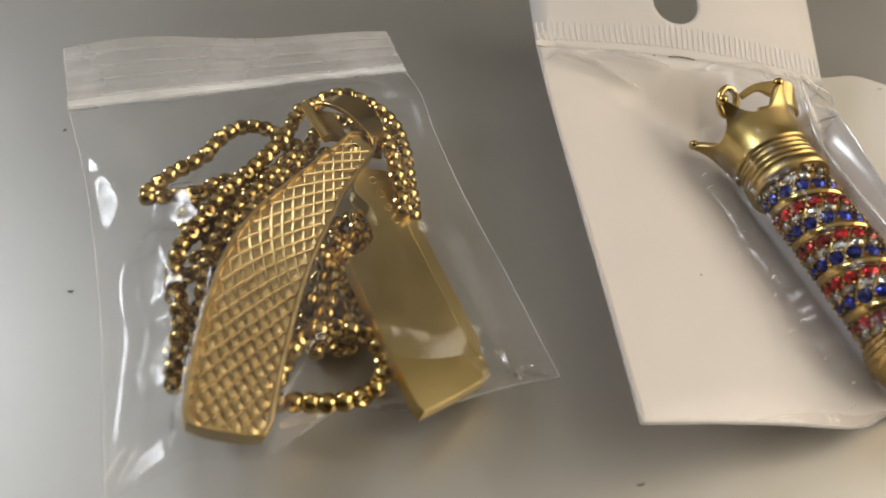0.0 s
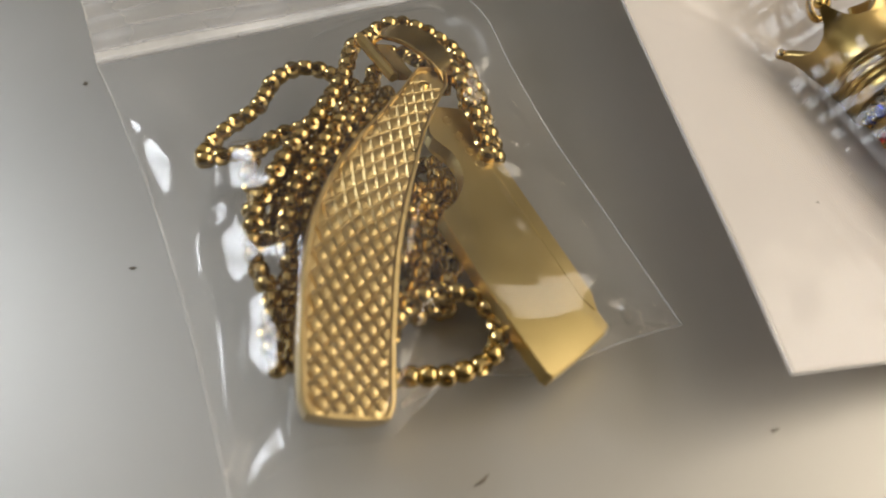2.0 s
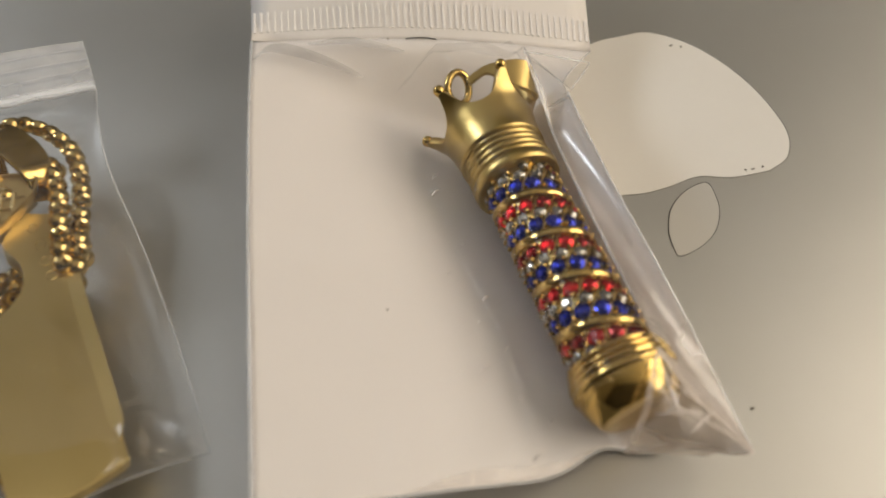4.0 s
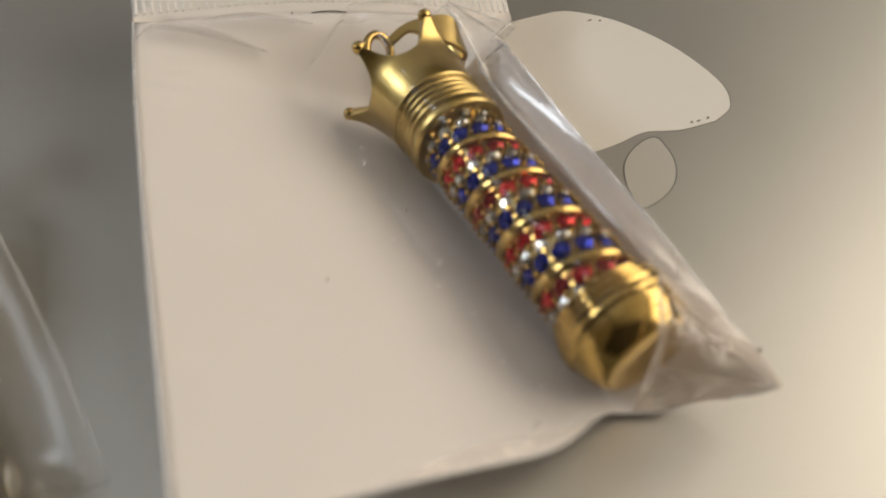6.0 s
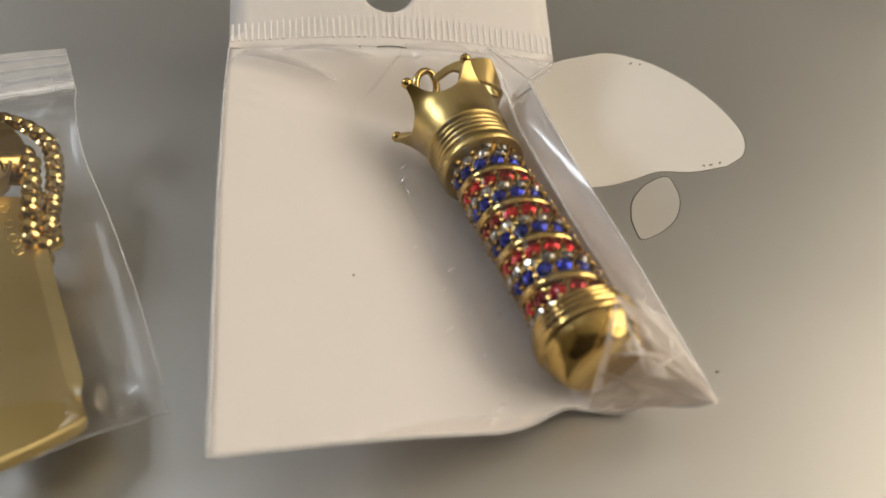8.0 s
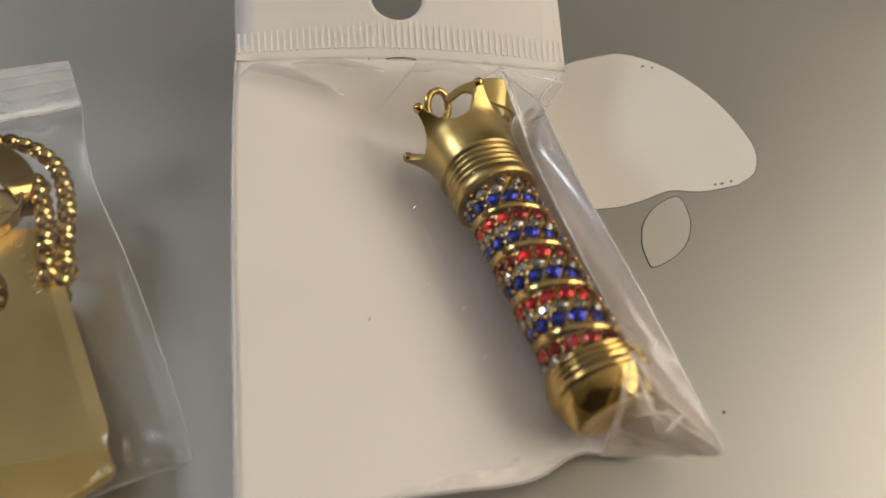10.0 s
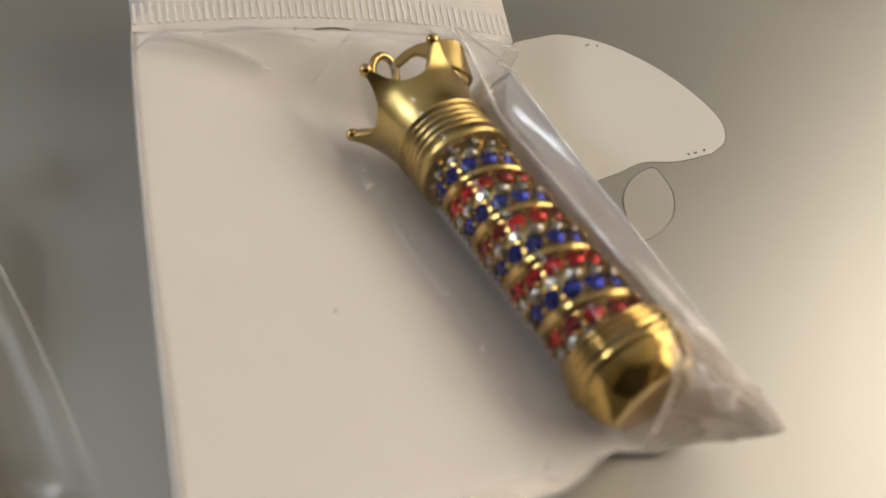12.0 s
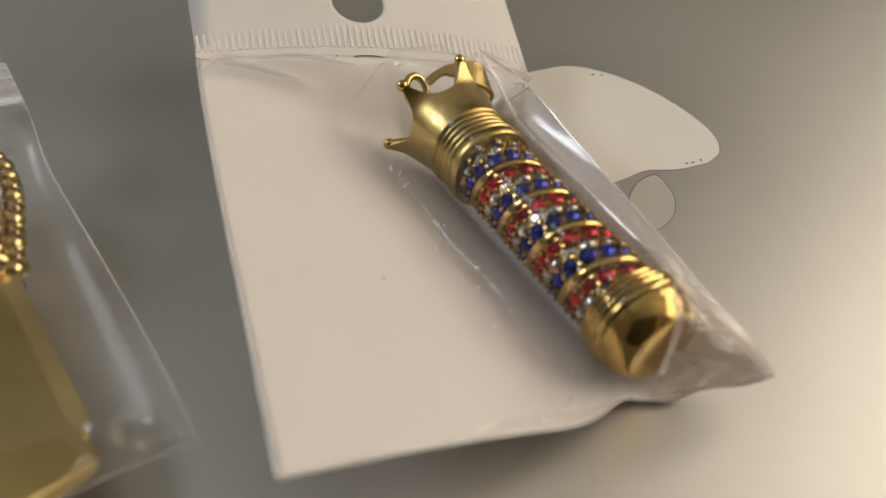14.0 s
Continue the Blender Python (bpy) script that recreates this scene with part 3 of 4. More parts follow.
def header_mesh():
    """The header with its round hanging hole; the rings of faces close up on the hole."""
    bm = bmesh.new()
    hu, hv, r, n = 0.485, 0.385, 4.3, 40
    loops = []
    for k in range(n):
        a = math.tau * k / n
        c, s = math.cos(a), math.sin(a)
        du, dv = r * c / 55.5, r * s / 30.0
        lim = min(((1 - hu) / c if c > 1e-6 else -hu / c if c < -1e-6 else 9), ((1 - hv) / s if s > 1e-6 else -hv / s if s < -1e-6 else 9))
        eu, ev = hu + lim * c, hv + lim * s
        loops.append([bm.verts.new(header_point(hu + du + (eu - hu - du) * f, hv + dv + (ev - hv - dv) * f) * MM) for f in (0, 0.03, 0.12, 0.25, 0.4, 0.55, 0.7, 0.85, 1.0)])
    for k in range(n):
        A, B = loops[k], loops[(k + 1) % n]
        for i in range(len(A) - 1):
            bm.faces.new((A[i], A[i + 1], B[i + 1], B[i]))
    for u, v in ((0, 0), (1, 0), (1, 1), (0, 1)):
        p = bm.verts.new(header_point(u, v) * MM)
        near = sorted(range(n), key=lambda i: (loops[i][-1].co - p.co).length)[:2]
        i, j = sorted(near)
        if j - i > 1:
            i, j = j, i
        bm.faces.new((loops[i][-1], p, loops[j][-1]))
    return bm


head = part("header", header_mesh(), CARD, pouch, "white header with a round hanging hole")
sol = head.modifiers.new("thick", "SOLIDIFY")
sol.thickness, sol.offset = 0.0002, -1 if sum(f.normal.z for f in head.data.polygons) > 0 else 1
bm = bmesh.new()
for i in range(53):
    u = (i + 0.5) / 53
    m = [header_point(u + du, v) for v in (0.075, 0.215) for du in (-0.0033, 0.0033)]
    n = Vector((0, -0.25, 1)).normalized()
    vs = [bm.verts.new((p + n * h) * MM) for h in (0.0, 0.14) for p in (m[0], m[1], m[3], m[2])]
    for f in ((4, 5, 6, 7), (0, 1, 5, 4), (1, 2, 6, 5), (2, 3, 7, 6), (3, 0, 4, 7)):
        bm.faces.new([vs[q] for q in f])
tagged(part("crimped_seal", bm, CRIMP, pouch, "row of fine pressed ridges across the seal", smooth=False), kind="stuff")
slit = [header_point(0.44 + 0.09 * k / 6, 0.004 + 0.01 * math.sin(k * 0.5)) * MM + Vector((0, 0, 0.00025)) for k in range(7)]
part("tear_slit", tube(slit, 0.00009, 6), GROOVE, pouch, "short dark slit below the seal")
# wrinkles under the seal: extra glossier ribbons added for the film's grey reflection
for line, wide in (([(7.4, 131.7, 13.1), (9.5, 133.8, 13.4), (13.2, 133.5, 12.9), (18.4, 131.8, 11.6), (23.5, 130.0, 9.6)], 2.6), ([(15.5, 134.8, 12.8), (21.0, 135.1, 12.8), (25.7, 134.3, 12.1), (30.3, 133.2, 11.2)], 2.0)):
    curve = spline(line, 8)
    part("film_wrinkle", grid(lambda u, v: along(curve, u) + Vector((0.15, 1.0, -0.15)) * (v - 0.5) * wide * (0.2 + math.sin(math.pi * u) ** 0.7) + Vector((0, 0, 0.6 + 0.15 * math.sin(math.pi * v))), 20, 6), FILM_DULL, pouch, "soft wrinkle in the clear film, added for its grey reflection")
# creases of the film over the foot and beside the crown
for ends in ([(50.2, 118.7, 10.6), (51.4, 117.2, 13.0), (52.4, 115.8, 15.1)], [(48.2, 128.5, 14.2), (49.0, 120.0, 14.0), (49.5, 111.4, 12.2), (51.6, 91.4, 13.5), (53.0, 82.4, 13.6)]):
    part("film_crease_glint", tube([p * MM for p in spline(ends, 6)], 0.00016, 6, taper=lambda f: 0.5 + math.sin(math.pi * f)), FILM_EDGE, pouch)
# short white dashes left of the barrel, painted glints of the front film
for y, off, ln in ((112.0, 9.5, 0.5), (108.6, 10.4, 0.7), (99.0, 10.0, 0.3), (93.6, 13.8, 0.3), (90.0, 10.4, 0.5), (86.2, 12.6, 0.3), (82.4, 10.8, 0.4), (79.6, 14.4, 0.6), (76.0, 11.6, 0.4), (72.8, 9.6, 0.3), (68.6, 13.0, 0.6)):
    x, z = pole_x(y) - off, 2.6 + 0.3 * off
    part("film_crease_glint", tube([p * MM for p in spline([(x - 0.9 * ln, y - 0.7 * ln, z), (x, y, z + 0.25), (x + ln, y + 0.6 * ln, z)], 4)], 0.0001 + 0.00006 * (ln > 0.45), 6, taper=lambda f: 0.3 + math.sin(math.pi * f)), FILM_WHITE, pouch)
INNER = spline([(54.8, 73.6, 12.5), (53.0, 82.4, 13.4), (51.6, 91.4, 13.2), (50.4, 103.0, 12.4), (49.5, 111.4, 11.8), (50.0, 117.0, 10.8)], 10)


def fold_point(u, v):
    return along(INNER, v).lerp(along(RIGHT_EDGE, 0.02 + 0.68 * v), u) + Vector((0, 0, 0.15 - (0.4 + 0.8 * (1 - v)) * math.sin(math.pi * u) + 0.2 * wob(u * 6, v * 60, 4.0, 8.0)))


part("side_fold", grid(lambda u, v: fold_point(u, 0.45 * v), 16, 24), FILM_FOLD, pouch)
part("fold_flap", grid(lambda u, v: fold_point(u, 0.45 + 0.55 * v), 16, 28), FILM_FOLD, pouch, "milky doubled film beside the crown")
PEAK, SEAL_END, FOLD_TOP, INNER_TOP = Vector((46.8, 122.4, 18.2)), Vector((59.4, 130.4, 8.8)), Vector((53.0, 117.6, 14.6)), Vector((49.6, 112.0, 12.2))


def gusset(name, a, b, c, dip, material, label):
    """A three-cornered film facet, slightly hollow."""
    def at(u, v):
        p = a.lerp(b.lerp(c, u), v)
        p.z += -dip * math.sin(math.pi * u) * math.sin(math.pi * v) + 0.25 * wob(p.x, p.y, 3.0, 2.0) * math.sin(math.pi * u) * v * (1 - v)
        return p
    part(name, grid(at, 12, 14), material, pouch, label)


gusset("gusset", PEAK, SEAL_END, FOLD_TOP, 0.9, FILM_GUSSET, "clear film facet pulled towards the seal")
gusset("gusset", PEAK, FOLD_TOP, INNER_TOP, 0.7, FILM_GUSSET, "clear film facet beside the crown")
for ends, rad in (((PEAK, SEAL_END), 0.12), ((PEAK, FOLD_TOP), 0.1), ((FOLD_TOP, SEAL_END), 0.12), ((PEAK, INNER_TOP), 0.13)):
    part("film_crease_glint", tube([ends[0].lerp(ends[1], q / 8) * MM for q in range(9)], rad * MM, 6, taper=lambda f: 0.5 + 0.7 * math.sin(math.pi * f)), FILM_EDGE, pouch)
CORNER = Vector((63.0, 66.8, 6.0))
APEX = pole(14.6, 7.0, 20)
CREASE = spline([(50.0, 69.4, 3.0), pole(20.9, 5.4, -28), pole(18.0, 6.7, -4), APEX], 8)


def corner_point(u, v):
    """The film that closes the pouch below the foot, a fan from the crease over the foot to the corner."""
    p = along(CREASE, v).lerp(CORNER, u)
    out = Vector((0.3, -0.75, 0.6))
    p += out * (5.0 * u * (1 - u) * math.sin(math.pi * (0.15 + 0.7 * v)))
    k = (1 - u) ** 0.4 * u ** 0.3 * (1.0 - 0.75 * v)
    return p + k * out * (2.2 * noise.noise(Vector((u * 6.5, v * 4.2, 3.1))) + 1.0 * noise.noise(Vector((u * 13.0, v * 8.0, 1.1))))


part("crumpled_corner", grid(lambda u, v: corner_point(u, 0.3 + 0.7 * v), 9, 6), FILM_SHEET, pouch, "creased clear film over the foot", smooth=False)
for u0, v0, u1, v1 in ((0.1, 0.82, 0.95, 0.9), (0.12, 0.62, 0.9, 0.72), (0.05, 0.45, 0.5, 0.8), (0.3, 0.35, 0.55, 0.95), (0.08, 0.9, 0.3, 0.4)):
    part("film_crease_glint", tube([corner_point(u0 + (u1 - u0) * q / 8, v0 + (v1 - v0) * q / 8) * MM + Vector((0, -0.0001, 0.0001)) for q in range(9)], 0.00013, 6, taper=lambda f: 0.3 + math.sin(math.pi * f)), FILM_WHITE, pouch)
part("crumpled_hem", grid(lambda u, v: corner_point(u, 0.3 * v), 10, 4), FILM_CRUMPLE, pouch, "crumpled milky film below the foot", smooth=False)
part("white_crease", strip([APEX, APEX.lerp(corner_point(0.3, 1.0), 0.5), corner_point(0.3, 1.0), corner_point(0.6, 1.0), CORNER], Vector((-0.6, -0.6, -0.5)), lambda f: 0.45 + 1.3 * math.sin(math.pi * f ** 1.6), 0.12), FILM_WHITE, pouch, "white creased fold towards the corner")
part("white_crease", strip([p + Vector((0.0, -0.2, 0.2)) for p in (APEX, along(CREASE, 0.72), along(CREASE, 0.45), along(CREASE, 0.15))], Vector((1, 0.2, 0.3)), lambda f: 0.2 + 0.8 * f, 0.12), FILM_CRUMPLE, pouch, "white creased fold over the foot")
edge = [Vector(front_point(0.0, v / 40)) * MM for v in range(41)]
part("side_seam", tube(edge, 0.00018, 6), FILM_EDGE, pouch)
edge = [Vector(front_point(1.0, v / 40)) * MM for v in range(41)]
part("side_seam", tube(edge, 0.00014, 6), FILM_EDGE, pouch)
edge = [Vector(front_point(u / 40, 0.0)) * MM for u in range(41)]
part("bottom_seam", tube(edge, 0.00016, 6), FILM_EDGE, pouch)
part("bottom_hem", grid(lambda u, v: Vector(front_point(0.28 + 0.42 * u, 0.004 + 0.03 * v * math.sin(math.pi * u))) + Vector((0, 0, 0.12 + 0.5 * abs(wob(60 * u, 2 * v, 5.0, 3.0)))), 40, 3), FILM_SHEET, pouch, "milky curled hem of the film", smooth=False)


# ---- the razor pendant ----
def on_handle(x, y, h=0.0):
    n = Vector((0.3557, -0.1359, 1.0)).normalized()
    return Vector((x, y, -10.71 - 0.3557 * x + 0.1359 * y)) + h * n


def on_blade(x, y, h=0.0):
    n = Vector((0.3354, 0.0625, 1.0)).normalized()
    return Vector((x, y, 8.38 - 0.3354 * x - 0.0625 * y)) + h * n


razor = thing("razor_pendant", (-0.028, 0.09, 0.003), "gold open barber razor pendant with a chequered handle", "pendant")
SPINE = spline([(-35.0, 63.4, 0), (-34.8, 74.5, 0), (-33.1, 87.5, 0), (-28.2, 100.3, 0), (-22.9, 110.9, 0)], 12)


def half_width(f):
    return 4.75 + 0.55 * math.sin(math.pi * min(1, f * 1.3)) - 2.4 * smooth_step(0.45, 1.0, f) - 0.7 * (1 - smooth_step(-0.01, 0.04, f))


def handle_point(f, side, h):
    """f along the handle from the foot, side from -1 to 1 across it."""
    p = along(SPINE, f)
    t = (along(SPINE, f + 0.02) - along(SPINE, f - 0.02)).normalized()
    w = Vector((t.y, -t.x, 0))
    q = p + side * half_width(f) * w
    return on_handle(q.x, q.y, h)


def handle_outline(inset, h):
    n, out = 40, []
    for i in range(n + 1):
        f = i / n
        out.append(handle_point(f, 1 - inset, h))
    for side, lift in ((0.8, 1.2), (0.55, 2.3), (0.05, 2.1), (-0.55, 1.1)):
        out.append(handle_point(1.0, side * (1 - inset), h) + Vector((0.45, 0.9, 0.0)) * lift * (1 - inset))
    for i in range(n + 1):
        f = 1 - i / n
        out.append(handle_point(f, -1 + inset, h))
    for side in (-0.8, -0.55, -0.25, 0.1, 0.45, 0.75):
        out.append(handle_point(0.0, side * (1 - inset), h) - Vector((0, 0.4 * (1 - abs(side) ** 3), 0)) * (1 - inset))
    return out


def shell(levels):
    """Stacked outlines joined into one closed body."""
    bm, rings = bmesh.new(), []
    for outline in levels:
        rings.append([bm.verts.new(p * MM) for p in outline])
    n = len(rings[0])
    for A, B in zip(rings, rings[1:]):
        for k in range(n):
            bm.faces.new((A[k], A[(k + 1) % n], B[(k + 1) % n], B[k]))
    bm.faces.new(rings[0][::-1]), bm.faces.new(rings[-1])
    return bm


handle = part("handle", shell([handle_outline(0.10, -3.6), handle_outline(0.0, -3.1), handle_outline(0.0, -0.25), handle_outline(0.03, 0.0), handle_outline(0.11, 0.0), handle_outline(0.14, -0.62)]), GOLD_CAST, razor, "curved gold handle with a raised rim")


def ridge_mesh(points, half, top):
    """A low rounded ridge along points of the handle's floor, given as (along, across) in mm."""
    bm, rings = bmesh.new(), []
    for k, (y_on, x_on) in enumerate(points):
        a, b = points[max(k - 1, 0)], points[min(k + 1, len(points) - 1)]
        d = Vector((b[0] - a[0], b[1] - a[1])).normalized()
        side = Vector((-d.y, d.x))
        rings.append([])
        for off, h in ((-half, -0.66), (-half * 0.5, top - 0.12), (0.0, top), (half * 0.5, top - 0.12), (half, -0.66)):
            f = (y_on + off * side.x) / 50.0
            rings[-1].append(bm.verts.new(handle_point(f, (x_on + off * side.y) / half_width(f), h) * MM))
    for A, B in zip(rings, rings[1:]):
        for k in range(4):
            bm.faces.new((A[k], A[k + 1], B[k + 1], B[k]))
    bm.faces.new(rings[0]), bm.faces.new(rings[-1][::-1])
    return bm


# the chequering: strong ridges one way, weaker ones across them, and a swelling facet in each cell
RISE_A, RISE_B, STEP = 1.4, 1.75, 2.7
for lean, half, top in ((RISE_A, 0.36, -0.17), (-RISE_B, 0.34, -0.18)):
    for k in range(-6, 27):
        points = []
        for i in range(31):
            x_on = -6.0 + 0.4 * i
            y_on = 1.0 + STEP * k + lean * x_on
            f = y_on / 50.0
            if 0.002 < f < 0.99 and abs(x_on) < half_width(f) * 0.88 - 0.1:
                points.append((y_on, x_on))
        if len(points) > 2:
            part("ridge", ridge_mesh(points, half, top + 0.03 * math.sin(5.1 * k)), GOLD_CAST, handle)


def facet_mesh(corners, swell):
    """A domed lozenge between four ridges; corners as (along, across) in mm."""
    bm, n = bmesh.new(), 4
    rows = []
    for j in range(n + 1):
        rows.append([])
        for i in range(n + 1):
            u, v = 0.06 + 0.88 * i / n, 0.06 + 0.88 * j / n
            y_on, x_on = ((1 - v) * ((1 - u) * corners[0][q] + u * corners[1][q]) + v * ((1 - u) * corners[3][q] + u * corners[2][q]) for q in (0, 1))
            f = max(0.001, min(0.99, y_on / 50.0))
            lim = half_width(f) * 0.87
            h = -0.58 + swell * (math.sin(math.pi * u) * math.sin(math.pi * v)) ** 0.6 * (0.75 + 0.5 * v)
            rows[-1].append(bm.verts.new(handle_point(f, max(-lim, min(lim, x_on)) / half_width(f), h) * MM))
    for A, B in zip(rows, rows[1:]):
        for k in range(n):
            bm.faces.new((A[k], A[k + 1], B[k + 1], B[k]))
    return bm


for k in range(-6, 27):
    for m in range(-6, 27):
        corners = []
        for a, b in ((k, m), (k + 1, m), (k + 1, m + 1), (k, m + 1)):
            x_on = STEP * (b - a) / (RISE_A + RISE_B)
            corners.append((1.0 + STEP * a + RISE_A * x_on, x_on))
        y_mid, x_mid = (sum(c[q] for c in corners) / 4 for q in (0, 1))
        if 0.004 < y_mid / 50.0 < 0.985 and abs(x_mid) < half_width(y_mid / 50.0) * 0.86:
            part("facet", facet_mesh(corners, 0.11 + 0.05 * math.sin(3.7 * k + 2.3 * m)), GOLD_CAST, handle)

BLADE = spline([(-18.9, 109.2, 0), (-14.5, 97.6, 0), (-9.3, 85.3, 0), (-4.4, 74.0, 0)], 4) + spline([(-4.9, 73.2, 0), (-9.0, 69.6, 0), (-12.9, 66.6, 0)], 3) + spline([(-13.5, 67.0, 0), (-18.2, 76.3, 0), (-23.4, 88.0, 0)], 4) \
    + spline([(-23.3, 88.6, 0), (-21.3, 91.2, 0), (-20.1, 94.4, 0), (-20.1, 97.0, 0), (-21.2, 99.9, 0), (-23.9, 103.0, 0), (-23.0, 108.6, 0)], 4)
mid = sum(BLADE, Vector()) / len(BLADE)


def blade_level(k, h):
    return [on_blade(mid.x + (p.x - mid.x) * k, mid.y + (p.y - mid.y) * k, h) for p in BLADE]


blade = part("blade", shell([blade_level(0.96, -2.4), blade_level(1.0, -2.1), blade_level(1.0, -0.25), blade_level(0.989, 0.0)]), GOLD_BLADE, razor, "flat polished gold blade", smooth=False)
spine = [on_blade(x, y, 0.1) for x, y in ((-17.3, 104.7), (-14.6, 97.5), (-12.1, 91.5), (-9.5, 85.4), (-7.1, 79.7), (-5.7, 76.2))]
part("blade_spine", strip(spine, Vector((0.9, 0.4, -0.17)), lambda f: 0.4 + 1.3 * smooth_step(0.0, 0.12, f) - 1.3 * smooth_step(0.86, 1.0, f), 0.2), GOLD_BLADE, blade, "bevelled back of the blade", smooth=False)
for x, y in ((-21.2, 105.9), (-19.8, 103.2), (-18.6, 100.6), (-17.4, 98.4)):
    bm = tube([on_blade(x + 0.55 * math.cos(a), y + 0.75 * math.sin(a), 0.03) * MM for a in [k * math.tau / 14 for k in range(14)]], 0.00013, 6, closed=True)
    part("stamped_mark", bm, GOLD_BLADE, blade)
part("pivot_pin", ball(on_handle(-24.0, 109.5, -1.4), 1.3, bmesh.new()), GOLD_SHINY, razor)
# bail above the hinge: a plate on edge and a curved band
plate = [Vector(p) for p in ((-32.6, 118.2, 13.2), (-28.3, 110.6, 12.6), (-24.6, 112.3, 10.6), (-28.4, 120.2, 10.6))]
rounded(part("bail_plate", shell([plate, [p + Vector((-0.8, -0.5, 0.5)) for p in plate]]), GOLD_SHINY, razor, "flat gold plate of the bail", smooth=False), 0.0002)
bar_line = [Vector(p) * MM for p in ((-32.5, 118.1, 13.6), (-30.4, 114.4, 13.4), (-28.2, 110.6, 13.0))]
part("bail_bar", tube(bar_line, 0.0008, 8), GOLD, razor, "bright polished edge bar of the bail")
ARCH = [(-31.2, 118.6, 12.4), (-29.0, 119.4, 13.4), (-26.0, 118.4, 13.8), (-23.0, 116.0, 13.2), (-21.0, 113.2, 11.6), (-21.0, 110.6, 9.0)]
rounded(part("bail_band", strip(ARCH, Vector((0.45, 0.85, -0.25)), lambda f: 2.4 + 3.0 * math.sin(math.pi * f), 0.7), GOLD_SHINY, razor, "curved gold band of the bail"), 0.0002)


# ---- the chain ----
def link_mesh():
    """A link of a round box chain: a short, wide ring with rounded edges."""
    bm = bmesh.new()
    R, n = 0.66, 14
    prof = [(0.65 * math.cos(q * math.tau / 9), 1.08 * math.sin(q * math.tau / 9)) for q in range(9)]
    rings = []
    for i in range(n):
        a = math.tau * i / n
        o = Vector((math.cos(a), math.sin(a), 0))
        rings.append([bm.verts.new(((R + dr) * Vector((1.08 * o.x, o.y, 0)) + Vector((0, 0, dz))) * MM) for dr, dz in prof])
    for i in range(n):
        A, B = rings[i], rings[(i + 1) % n]
        for k in range(len(prof)):
            bm.faces.new((A[k], B[k], B[(k + 1) % len(prof)], A[(k + 1) % len(prof)]))
    return mesh_of("link", bm, GOLD_CHAIN)


